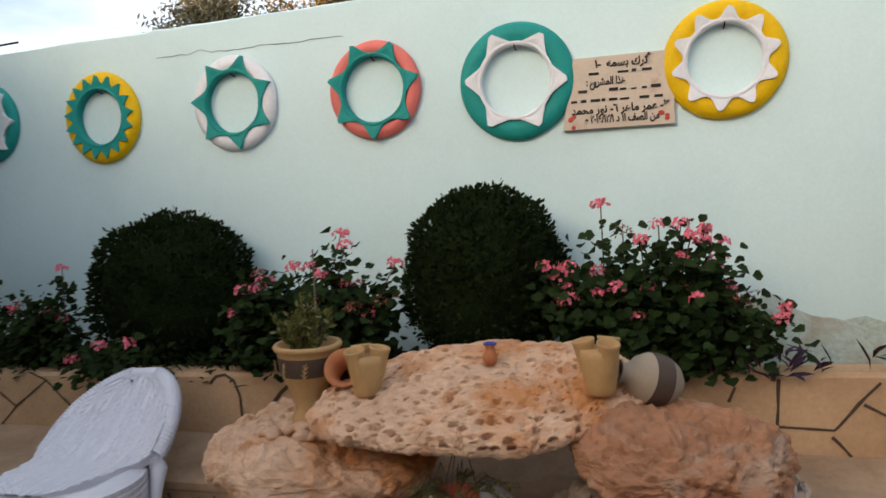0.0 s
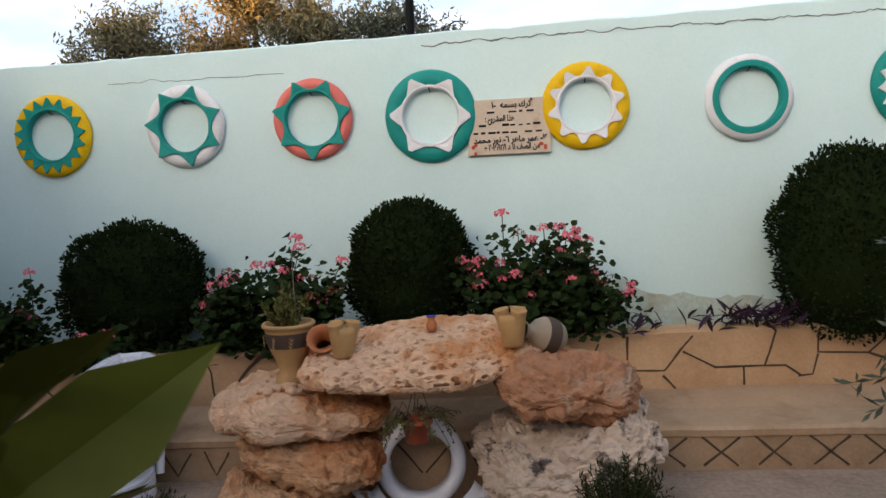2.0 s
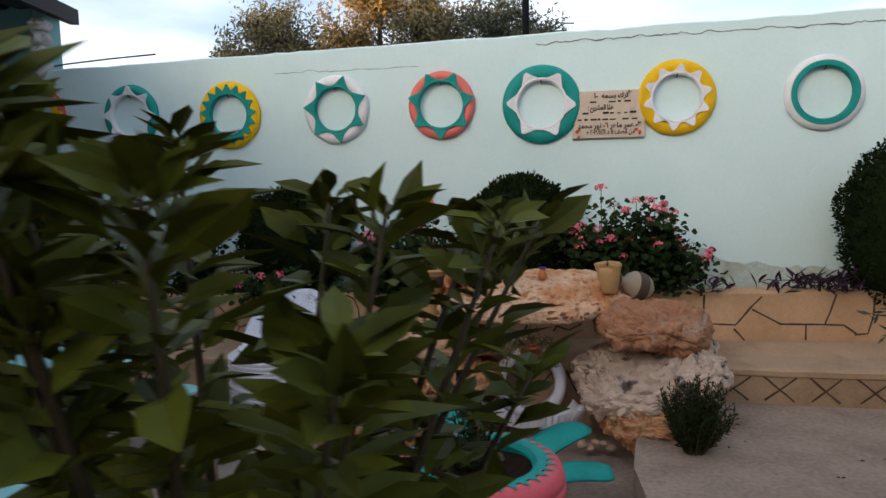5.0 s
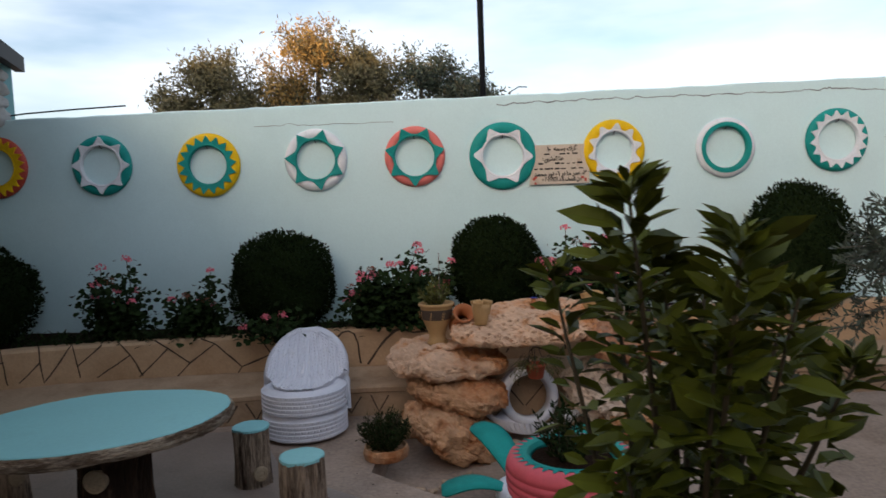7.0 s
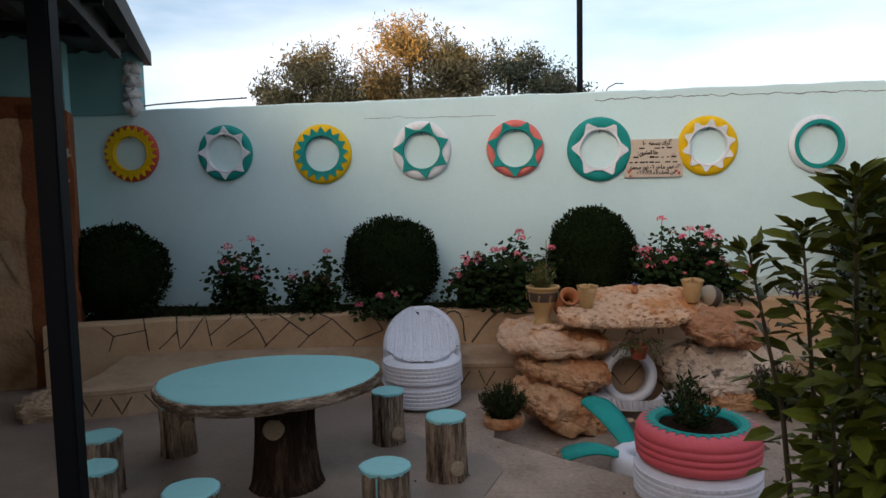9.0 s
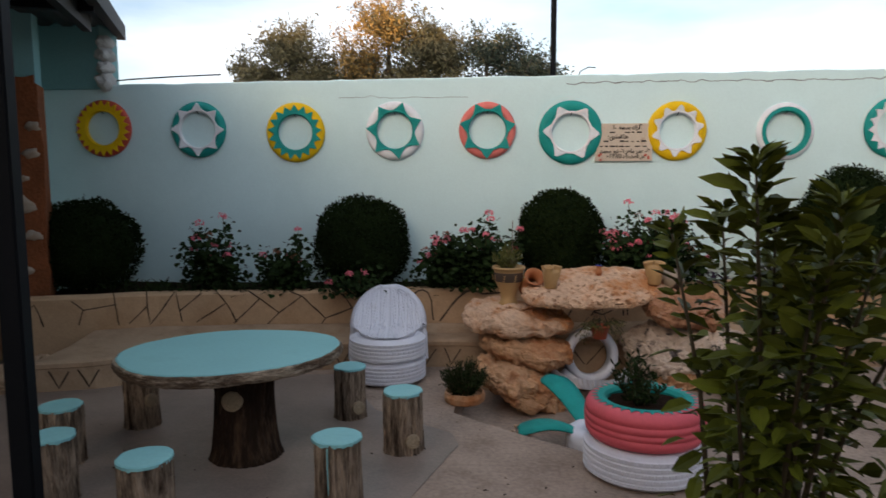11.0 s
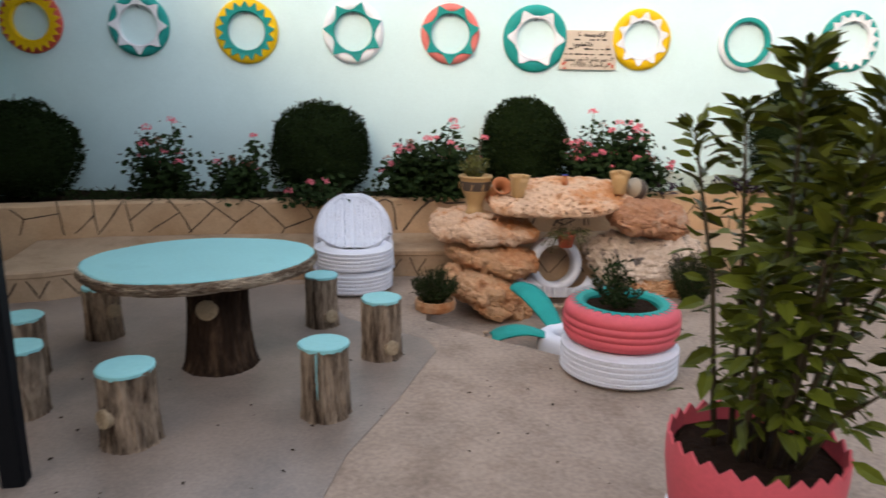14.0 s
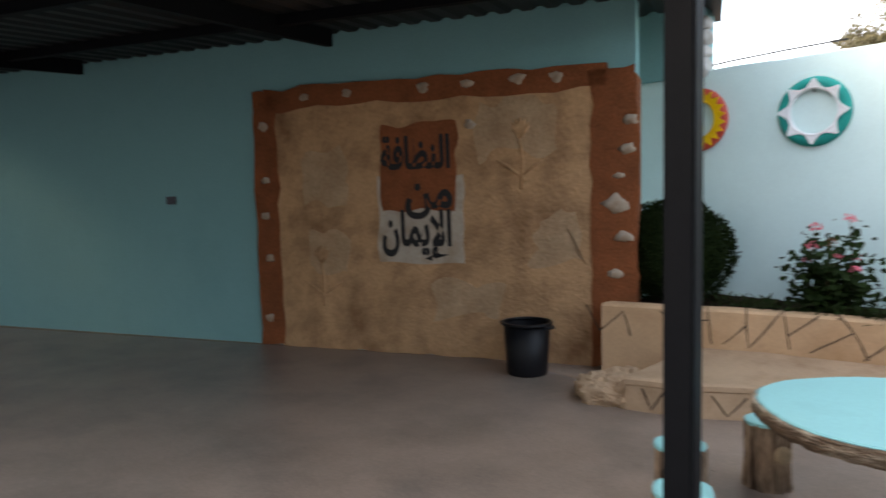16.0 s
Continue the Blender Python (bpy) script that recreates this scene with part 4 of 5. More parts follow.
def relief_flower(s, z, h):
    bm = bmesh.new()
    tube(bm, [(s, -0.022, z), (s + 0.02, -0.026, z + h * 0.4), (s - 0.01, -0.026, z + h * 0.75)], 0.016, 6)
    for k in range(5):
        a = radians(50 + 20 * k)
        tube(bm, [(s - 0.01, -0.022, z + h * 0.74), (s + math.cos(a) * 0.09, -0.03, z + h * 0.74 + math.sin(a) * 0.14), (s + math.cos(a) * 0.13, -0.022, z + h * 0.74 + math.sin(a) * 0.2)], [0.012, 0.024, 0.006], 6)
    for sg in (-1, 1):
        tube(bm, [(s, -0.022, z + h * 0.2), (s + sg * 0.14, -0.028, z + h * 0.36), (s + sg * 0.24, -0.022, z + h * 0.44)], [0.01, 0.02, 0.005], 6)
    part("relief_flower", bm, MURAL, mural, "moulded plaster flower", smooth=True)


relief_flower(0.34, 1.62, 0.62)
relief_flower(-1.80, 0.45, 0.60)
for k, a in enumerate(((-0.55, 0.15, 0.40, 0.70), (-2.0, -1.5, 1.5, 2.1), (0.45, 0.85, 0.9, 1.4), (-1.9, -1.45, 0.85, 1.2), (-0.1, 0.7, 1.95, 2.4))):
    bm = bmesh.new()
    ragged(bm, *a, -0.027, -0.0225, 0.16, 21.0 + k, 60)
    part("worn_patch", bm, DAUB, mural, "pale worn plaster patch")
wall_socket = thing("wall_socket", "small grey electric socket on the teal wall", "socket", MW @ Matrix.Translation((-3.79, 0.018, 1.59)))
bm = bmesh.new()
box(bm, -0.07, 0.07, -0.012, 0, -0.045, 0.045, 0.004)
part("cover_plate", bm, SOCKET, wall_socket)
for sx in (-0.03, 0.03):
    bm = bmesh.new()
    lathe(bm, [(0.02, -0.018), (0.016, -0.008), (0.012, -0.012)], 12)
    ob = part("outlet", bm, CABLE, wall_socket)
    ob.matrix_basis = Matrix.Translation((sx, -0.002, 0)) @ pose(0, 0, 0, 90, 0, 0)

bin_ob = thing("waste_bin", "black plastic tub standing against the mural", "bin", pose(-6.59, 2.24, 0.006))
bm = bmesh.new()
r = lathe(bm, [(0.17, 0.0), (0.175, 0.01), (0.205, 0.44), (0.20, 0.44), (0.17, 0.03)], 40)
bm.faces.new(r[0]); bm.faces.new(r[-1])
part("body", bm, BIN, bin_ob, smooth=True)
bm = bmesh.new()
lathe(bm, [(0.198, 0.435), (0.225, 0.438), (0.23, 0.45), (0.222, 0.462), (0.196, 0.46)], 40, close=True)
part("rim", bm, BIN, bin_ob, smooth=True)
for sg in (-1, 1):
    bm = bmesh.new()
    tube(bm, [(sg * 0.215, -0.06, 0.44), (sg * 0.265, -0.03, 0.43), (sg * 0.265, 0.03, 0.43), (sg * 0.215, 0.06, 0.44)], 0.012, 8)
    part("handle", bm, BIN, bin_ob, smooth=True)


# ---- painted joint lines on planter and bench ----
def painted(parent, pts, line, off, w=0.008):
    bm = bmesh.new()
    dense = []
    for (xa, za), (xb, zb) in zip(pts, pts[1:]):
        n = max(2, int(math.hypot(xb - xa, zb - za) / 0.04))
        dense += [(xa + (xb - xa) * k / n, za + (zb - za) * k / n) for k in range(n)]
    dense.append(pts[-1])
    prev = None
    for i, (x, z) in enumerate(dense):
        a, b = dense[max(0, i - 1)], dense[min(len(dense) - 1, i + 1)]
        d = Vector((b[0] - a[0], b[1] - a[1]))
        d = d.normalized() if d.length else Vector((1, 0))
        ww = w * (0.55 + 0.7 * abs(noise.noise((x * 9, z * 9, 1))))
        x += 0.008 * noise.noise((x * 8, z * 8, 4))
        y = on_line(line, x) - off
        q = [bm.verts.new((x - d.y * ww, y, z + d.x * ww)), bm.verts.new((x + d.y * ww, y, z - d.x * ww))]
        if prev:
            bm.faces.new((prev[0], q[0], q[1], prev[1]))
        prev = q
    return part("painted_line", bm, PAINTED_LINE, parent)


rng = np.random.default_rng(5)
for pts in ([(-5.95, 0.62), (-5.84, 0.40)], [(-5.84, 0.40), (-5.66, 0.58), (-5.60, 0.37)], [(-5.38, 0.60), (-5.29, 0.51), (-5.03, 0.55)], [(-5.33, 0.37), (-5.29, 0.51)], [(-5.05, 0.67), (-5.02, 0.35)], [(-4.94, 0.36), (-4.79, 0.52)],
            [(-4.79, 0.67), (-4.79, 0.52), (-4.77, 0.34), (-4.55, 0.66), (-4.50, 0.36)], [(-4.52, 0.46), (-4.32, 0.64)], [(-4.38, 0.35), (-4.11, 0.53)], [(-4.20, 0.66), (-4.11, 0.53), (-4.02, 0.34)],
            [(-4.05, 0.33), (-3.81, 0.57)], [(-3.91, 0.65), (-3.81, 0.57), (-3.64, 0.43)], [(-3.75, 0.31), (-3.64, 0.43), (-3.43, 0.59)], [(-3.54, 0.64), (-3.43, 0.59), (-3.25, 0.37)],
            [(-3.31, 0.28), (-3.25, 0.37), (-3.0, 0.47)], [(-3.18, 0.64), (-3.08, 0.60), (-3.0, 0.47)]):
    painted(planter, [(-1.8 + (px + 1.8) * (1.062 if px < -3.4 else 1.04), pz - 0.015) for px, pz in pts], PLANTER, 0.004, 0.0085)
painted(planter, [(-2.45, 0.58), (-2.41, 0.62), (-2.36, 0.63), (-2.31, 0.60), (-2.28, 0.52), (-2.26, 0.33)], PLANTER, 0.004, 0.011)
painted(planter, [(-2.20, 0.32), (-2.11, 0.44), (-2.03, 0.54), (-1.95, 0.61), (-1.88, 0.63), (-1.78, 0.59), (-1.6, 0.6)], PLANTER, 0.004, 0.014)
for pts in ([(0.19, 0.54), (0.22, 0.61)], [(0.40, 0.65), (0.40, 0.43)], [(0.40, 0.43), (0.63, 0.42), (0.81, 0.64)], [(0.62, 0.39), (0.70, 0.30)], [(0.75, 0.54), (0.95, 0.43), (1.39, 0.43), (1.48, 0.36)], [(1.13, 0.43), (1.13, 0.31)],
            [(1.33, 0.66), (1.26, 0.43)], [(1.59, 0.66), (1.58, 0.51), (1.88, 0.50)], [(1.58, 0.50), (1.55, 0.37), (1.46, 0.36)], [(1.88, 0.50), (2.05, 0.66)], [(1.88, 0.50), (2.10, 0.42), (2.35, 0.45), (2.42, 0.66)],
            [(2.35, 0.45), (2.50, 0.34)], [(2.62, 0.66), (2.75, 0.50), (3.05, 0.48), (3.12, 0.34)], [(3.05, 0.48), (3.3, 0.64)], [(3.3, 0.50), (3.6, 0.46), (3.75, 0.65)]):
    painted(planter, pts, PLANTER, 0.004, 0.0095)
x = 0.40
while x < 5.2:
    w = rng.uniform(0.19, 0.22)
    painted(bench, [(x, 0.195), (x + w, 0.025)], FOOT, 0.004, 0.0095)
    painted(bench, [(x + w * 1.05, 0.19), (x + 0.02, 0.03)], FOOT, 0.004, 0.0095)
    x += rng.uniform(0.285, 0.305)
x = -5.3
while x < -2.0:
    w = rng.uniform(0.10, 0.16)
    zt = bench_top(x) - 0.075
    painted(bench, [(x, zt), (x + w * 0.6, 0.03), (x + w * 1.3, zt - 0.01)], FOOT, 0.004, 0.0095)
    x += w * 1.9
for pts in ([(-1.0, 0.20), (-0.86, 0.02)], [(-0.84, 0.02), (-0.68, 0.20)], [(-0.60, 0.20), (-0.52, 0.02)]):
    painted(bench, pts, FOOT, 0.004, 0.008)
# drawn flower on the back of the niche
for pts in ([(-0.72, 0.36), (-0.66, 0.46), (-0.66, 0.52)], [(-0.70, 0.40), (-0.58, 0.44), (-0.50, 0.42), (-0.60, 0.37), (-0.70, 0.40)], [(-0.40, 0.36), (-0.40, 0.62)], [(-0.36, 0.36), (-0.36, 0.62)], [(-0.95, 0.36), (-0.80, 0.62)]):
    painted(planter, pts, PLANTER, 0.004, 0.0095)
for k in range(6):
    a = k * math.pi / 3
    c, s = math.cos(a), math.sin(a)
    painted(planter, [(-0.66 + 0.02 * c, 0.55 + 0.02 * s), (-0.66 + 0.07 * math.cos(a - 0.3), 0.55 + 0.07 * math.sin(a - 0.3)), (-0.66 + 0.085 * c, 0.55 + 0.085 * s), (-0.66 + 0.07 * math.cos(a + 0.3), 0.55 + 0.07 * math.sin(a + 0.3)), (-0.66 + 0.02 * c, 0.55 + 0.02 * s)], PLANTER, 0.004, 0.005)


# ---- poles and cable beyond the wall ----
for px in (-1.01, 4.19):
    bm = bmesh.new()
    r = lathe(bm, [(0.032, 0.0), (0.032, 6.4)], 16)
    bm.faces.new(r[0]); bm.faces.new(r[-1])
    single("steel_pole", bm, BLACK_STEEL, "thin black steel pole rising behind the garden wall", "pole", pose(px, 4.30, 0), "poles behind the wall", smooth=True)
bm = bmesh.new()
tube(bm, [(-6.0, 4.12, 2.74), (-5.6, 4.1, 2.775), (-5.1, 4.1, 2.80), (-4.6, 4.12, 2.82)], 0.008, 6)
single("cable", bm, CABLE, "loose dark cable lying along the wall top", "cable")
bm = bmesh.new()
tube(bm, [(-0.78, 4.14, 2.74), (-0.74, 4.13, 2.82), (-0.66, 4.12, 2.86), (-0.58, 4.12, 2.855)], 0.006, 6)
single("rebar_end", bm, CABLE, "bent dark rebar end sticking out of the wall top", "rebar")


# ---- planted shrubs ----
def ellipsoid_core(bm, half, z0, sub=3, seed=0.0, amp=0.08):
    bmesh.ops.create_icosphere(bm, subdivisions=sub, radius=1)
    for v in bm.verts:
        p = v.co.copy()
        d = 1 + amp * noise.noise(p * 2.2 + Vector((seed, 0, 0)))
        v.co = Vector((p.x * half[0] * d, p.y * half[1] * d, z0 + (p.z * half[2]) * d))


def clipped_bush(x, y, z0, half, top, seed, n=11000):
    """A box shrub clipped to a dome: trunk, dense core and leafy skin."""
    th = thing("box_shrub", "dark green clipped dome-shaped shrub in the planter", "shrub", pose(x, y, z0), "clipped shrubs in the planter")
    bm = bmesh.new()
    tube(bm, [(0, 0, -0.02), (0.02, 0, 0.12), (0, 0.01, 0.3)], [0.04, 0.03, 0.025], 8)
    part("trunk", bm, OLIVE_BARK, th)
    rng = np.random.default_rng(seed)
    hz = (top - z0) / 2 * 1.02
    zc = (top - z0) - hz
    bm = bmesh.new()
    ellipsoid_core(bm, (half * 0.90, half * 0.82, hz * 0.92), zc, 3, seed)
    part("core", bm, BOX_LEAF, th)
    spots = []
    for _ in range(n):
        p = rand_dir(rng)
        p[2] = p[2] if rng.random() < 0.8 else abs(p[2])
        sq = 1.0 / max(abs(p[0]) ** 2.6 + abs(p[1]) ** 2.6 + abs(p[2]) ** 2.6, 1e-6) ** (1 / 2.6)
        d = 0.26 * sq + 0.70 + 0.12 * noise.noise(Vector(p * 2.2) + Vector((seed, 0, 0))) + 0.07 * noise.noise(Vector(p * 7)) + rng.uniform(-0.07, 0.035)
        if rng.random() < 0.03:
            d += rng.uniform(0.02, 0.08)
        pos = np.array([p[0] * half * d, p[1] * half * 0.92 * d, zc + p[2] * hz * d])
        if pos[2] < 0.03:
            continue
        spots.append((pos, p + rng.normal(size=3) * 0.6 + np.array([0, 0, 0.35]), rng.normal(size=3), rng.uniform(0.7, 1.3)))
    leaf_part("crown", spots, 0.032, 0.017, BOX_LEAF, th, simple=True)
    return th


clipped_bush(-5.88, 3.52, 0.56, 0.56, 1.49, 1)
clipped_bush(-3.02, 3.66, 0.56, 0.49, 1.50, 2)
clipped_bush(-1.00, 3.62, 0.60, 0.43, 1.57, 3)
clipped_bush(1.86, 3.58, 0.54, 0.49, 1.80, 4)


def flower_head(rng, centre, r, out):
    """Petals of a round geranium head."""
    for _ in range(34):
        p = rand_dir(rng)
        p[2] = abs(p[2]) * 0.9 - 0.15
        out.append((np.array(centre) + p * r * 0.8, np.cross(p, rng.normal(size=3)) + p * 0.25, p, rng.uniform(0.8, 1.25)))


def geranium(x, y, z0, w, h, heads, seed, leaves=500, name_label="geranium with pink flower heads growing in the planter", blooms=(), lift=0.25):
    th = thing("geranium", name_label, "flowering plant", pose(x, y, z0), "geraniums in the planter")
    rng = np.random.default_rng(seed)
    stems, leaf, petals, spent = bmesh.new(), [], [], []
    tips = []
    for k in range(max(6, heads)):
        u = rng.uniform(-1, 1)
        tips.append((u * w, rng.uniform(-0.22, 0.12), h * (0.55 + 0.45 * rng.random()) * (1 - 0.35 * u * u)))
    tips = [(bx - x, by - y, bz - z0) for bx, by, bz in blooms] + tips
    for k, tp in enumerate(tips):
        b = np.array([tp[0] * 0.4 + rng.uniform(-0.05, 0.05), rng.uniform(-0.08, 0.08), 0.0])
        tp = np.array(tp)
        mid = (b + tp) / 2 + rng.normal(size=3) * 0.03
        tube(stems, [b, mid, tp], [0.006, 0.005, 0.003], 5)
        for f in np.linspace(0.05, 0.88, max(4, int(leaves * 1.45) // len(tips))):
            p = (1 - f) ** 2 * b + 2 * f * (1 - f) * mid + f * f * tp + rng.normal(size=3) * (0.05 + 0.06 * (1 - f))
            if p[2] > 0.02:
                leaf.append((p, rng.normal(size=3) * np.array([1, 1, 0.4]) + np.array([0, -0.5, 0]), np.array([0, -0.6, 1]) + rng.normal(size=3) * 0.4, rng.uniform(0.6, 1.3)))
        if k < heads + len(blooms):
            flower_head(rng, tp, rng.uniform(0.036, 0.054), spent if k >= len(blooms) and rng.random() < 0.3 else petals)
    part("stem", stems, STEM, th, kind="stuff")
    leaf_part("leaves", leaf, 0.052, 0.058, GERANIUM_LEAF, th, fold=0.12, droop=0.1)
    leaf_part("blossom", petals, 0.022, 0.020, PETAL, th, simple=True)
    if spent:
        leaf_part("spent_blossom", spent, 0.026, 0.009, SPENT, th, "withered brown flower head", simple=True)
    return th


geranium(-0.12, 3.46, 0.64, 0.46, 0.74, 30, 11, 3200, "broad geranium covered in pink flower heads beside a clipped shrub", [(-0.36, 3.4, 1.46), (-0.1, 3.4, 1.36), (0.0, 3.4, 1.36), (0.1, 3.4, 1.33), (0.16, 3.4, 1.2), (0.42, 3.3, 0.98), (0.40, 3.3, 0.94), (-0.62, 3.3, 1.18), (-0.52, 3.3, 1.08), (-0.2, 3.25, 0.95)])
geranium(-1.92, 3.38, 0.60, 0.50, 0.62, 22, 12, 2800, "low geranium with pink heads between two clipped shrubs", [(-1.72, 3.4, 1.36), (-1.70, 3.4, 1.3), (-1.42, 3.4, 1.2), (-2.12, 3.3, 1.12)])
geranium(-4.50, 3.42, 0.57, 0.20, 0.62, 6, 13, 800, "slender upright geranium with a few pink heads", [(-4.38, 3.4, 1.33), (-4.62, 3.4, 1.26), (-4.45, 3.3, 1.05)])
geranium(-3.80, 3.36, 0.57, 0.26, 0.50, 6, 14, 800, "straggling geranium with small pink heads", [(-3.62, 3.4, 1.2), (-3.95, 3.3, 0.95)])
geranium(-3.02, 3.08, 0.57, 0.25, 0.35, 2, 15, 200, "low geranium growing in front of a clipped shrub", [(-3.05, 3.05, 0.80)])


def strap_plant(x, y, z, n, length, material, label, seed, name="strap_leaf_plant", spread=1.0):
    th = thing(name, label, "plant", pose(x, y, z))
    rng = np.random.default_rng(seed)
    spots = []
    for _ in range(n):
        a = rng.uniform(0, 2 * math.pi)
        spots.append((np.array([rng.normal() * 0.12 * spread, rng.normal() * 0.07, rng.uniform(0, 0.10)]), np.array([math.cos(a), math.sin(a), rng.uniform(0.2, 1.6)]), np.array([0, 0, 1.0]) + rng.normal(size=3) * 0.3, rng.uniform(0.6, 1.2)))
    leaf_part("leaves", spots, length, length * 0.2, material, th, droop=0.5, fold=0.2)
    bm = bmesh.new()
    tube(bm, [(0, 0, -0.02), (0, 0, 0.06)], 0.012, 6)
    part("stem", bm, STEM, th)
    return th


strap_plant(1.22, 3.48, 0.66, 130, 0.15, PURPLE_LEAF, "dark purple strap-leaved plant in the planter", 31, spread=1.4)
strap_plant(0.38, 3.40, 0.66, 45, 0.13, PURPLE_LEAF, "small purple strap-leaved plant behind the clay vase", 32)
for k, (wx, wn) in enumerate(((-5.0, 240), (-4.1, 260), (-3.45, 160), (-2.5, 200), (-1.5, 160))):
    strap_plant(wx, 3.20 + 0.05 * k, 0.56, wn, 0.10, SHRUB_LEAF, "low dark green ground cover in the planter", 40 + k, "ground_cover", 2.2)


# ---- background trees beyond the wall ----
def far_tree(x, y, top, spread, seed, clumps, label, n=5200):
    th = thing("tree", label, "tree", pose(x + 0.14, y, 0), "trees beyond the wall")
    clumps = [(cx * 0.79, 1.82 + (cz - 1.82) * 0.755, r * 0.77, mt) for cx, cz, r, mt in clumps]
    rng = np.random.default_rng(seed)
    bm = bmesh.new()
    tube(bm, [(0, 0, 0), (0.1, 0, 1.2), (0.0, 0.1, 2.2)], [0.2, 0.15, 0.11], 10)
    spots = {}
    for (cx, cz, r, mt) in clumps:
        tube(bm, [(0, 0.05, 2.0), (cx * 0.5, 0, 2.0 + (cz - 2.0) * 0.5), (cx, 0, cz + r * 0.3)], [0.09, 0.05, 0.015], 6)
        for _ in range(int(34 * r / 0.5)):
            p = rand_dir(rng)
            e = np.array([cx, rng.uniform(-0.3, 0.3), cz]) + p * r * rng.uniform(0.45, 1.22)
            tube(bm, [(cx, 0, cz - r * 0.3), tuple((np.array([cx, 0, cz]) + e) / 2), tuple(e)], [0.016, 0.010, 0.004], 4)
            for _ in range(int(n / 26 / len(clumps) * 3.0)):
                q = e + rng.normal(size=3) * 0.075 - p * abs(rng.normal()) * r * 0.35
                spots.setdefault(mt if rng.random() < 0.8 else DRY_LEAF, []).append((q, rng.normal(size=3) + np.array([0, 0, 0.5]), rng.normal(size=3), rng.uniform(0.6, 1.3)))
    part("trunk", bm, OLIVE_BARK, th)
    for mt, sp in spots.items():
        leaf_part("crown", sp, 0.066, 0.021, mt, th, simple=True)
    return th


far_tree(-4.66, 6.40, 4.4, 1.0, 61, [(-0.55, 3.45, 0.5, DRY_LEAF), (0.15, 3.9, 0.55, DRY_LEAF), (0.65, 3.45, 0.5, DRY_LEAF)], "grey-green tree beyond the garden wall")
far_tree(-3.24, 6.60, 5.0, 1.0, 62, [(-0.35, 3.8, 0.6, GOLD_LEAF), (0.05, 4.45, 0.55, GOLD_LEAF), (0.75, 4.1, 0.6, DRY_LEAF), (0.4, 3.4, 0.6, DRY_LEAF), (-0.5, 3.2, 0.5, DRY_LEAF)], "tree with golden foliage beyond the garden wall", 8000)
far_tree(-1.89, 6.50, 4.5, 1.0, 63, [(-0.6, 3.8, 0.5, DRY_LEAF), (0.1, 3.9, 0.5, OLIVE_LEAF), (0.75, 3.6, 0.55, OLIVE_LEAF), (1.15, 3.3, 0.4, OLIVE_LEAF)], "silvery olive tree beyond the garden wall")


# ---- citrus tree in a pink tyre pot ----
def zigzag_pot(m):
    th = thing("tyre_pot", "coral pink tyre pot with a saw-toothed rim on a white tyre", "pot", m)
    ob = new("base_tyre", tyre_mesh("base_tyre", 0.285, 0.20, 0.17, WHITE_TYRE, 0.095, 44))
    ob.parent = th
    tagged(ob, "white painted base tyre")
    bm = bmesh.new()

    def sh(i, a, r, z):
        if i in (6, 7):
            ph = (a * 26 / (2 * math.pi)) % 1
            z += 0.035 * (1 - abs(ph - 0.5) * 2)
        return r * (1 + 0.012 * math.sin(2 * a + 1)), z
    rings = lathe(bm, [(0.20, 0.205), (0.25, 0.20), (0.275, 0.22), (0.285, 0.28), (0.298, 0.38), (0.300, 0.43), (0.298, 0.465), (0.288, 0.465), (0.280, 0.42), (0.275, 0.36)], 156, sh)
    part("pot_wall", bm, PINK_TYRE, th)
    bm = bmesh.new()
    r = lathe(bm, [(0.28, 0.42), (0.2, 0.43), (0.1, 0.435), (0.03, 0.435)], 40, lambda i, a, r, z: (r, z + 0.012 * noise.noise((r * 9 * math.cos(a), r * 9 * math.sin(a), 2))))
    bm.faces.new(r[-1])
    part("soil", bm, SOIL, th)
    return th


TX, TY = -0.93, -1.19
zigzag_pot(pose(TX, TY, 0.012))
bm = bmesh.new()
box(bm, -0.36, 0.36, -0.36, 0.36, 0, 0.012, 0.003)
single("ground_board", bm, BARK_DARK, "dark wooden board lying under the tyre pot", "board", pose(TX, TY, 0.001, 0, 0, 24))
citrus = thing("citrus_tree", "young citrus tree with glossy dark leaves in a tyre pot", "tree", pose(TX, TY, 0.44))
rng = np.random.default_rng(77)
STEMS = [((-0.04, -0.06), (-0.20, -0.36, 1.35), 1.0), ((0.02, -0.08), (0.0, -0.42, 1.24), 1.0), ((0.0, -0.04), (-0.10, -0.26, 1.20), 1.0), ((-0.06, 0.06), (-0.12, 0.10, 1.19), 0.9), ((-0.12, 0.06), (-0.28, 0.12, 1.13), 0.55),
         ((0.10, -0.06), (0.29, -0.30, 0.96), 1.0), ((0.10, -0.10), (0.20, -0.34, 0.40), 0.5), ((0.12, 0.04), (0.38, 0.14, 1.06), 0.6), ((0.08, 0.08), (0.32, 0.26, 1.06), 0.6), ((0.12, 0.06), (0.42, 0.20, 0.82), 0.45),
         ((0.03, 0.06), (0.13, 0.10, 1.10), 0.6), ((0.08, 0.02), (0.24, 0.02, 1.08), 0.6), ((0.0, -0.1), (-0.02, -0.34, 1.02), 0.8), ((-0.08, -0.06), (-0.18, -0.24, 0.72), 0.9), ((0.05, -0.1), (0.14, -0.36, 1.12), 1.0), ((0.0, 0.1), (0.10, 0.30, 0.74), 0.7), ((0.06, 0.12), (0.42, 0.40, 1.05), 0.5), ((0.04, 0.14), (0.36, 0.52, 1.0), 0.5)]
wood, leaf = bmesh.new(), []
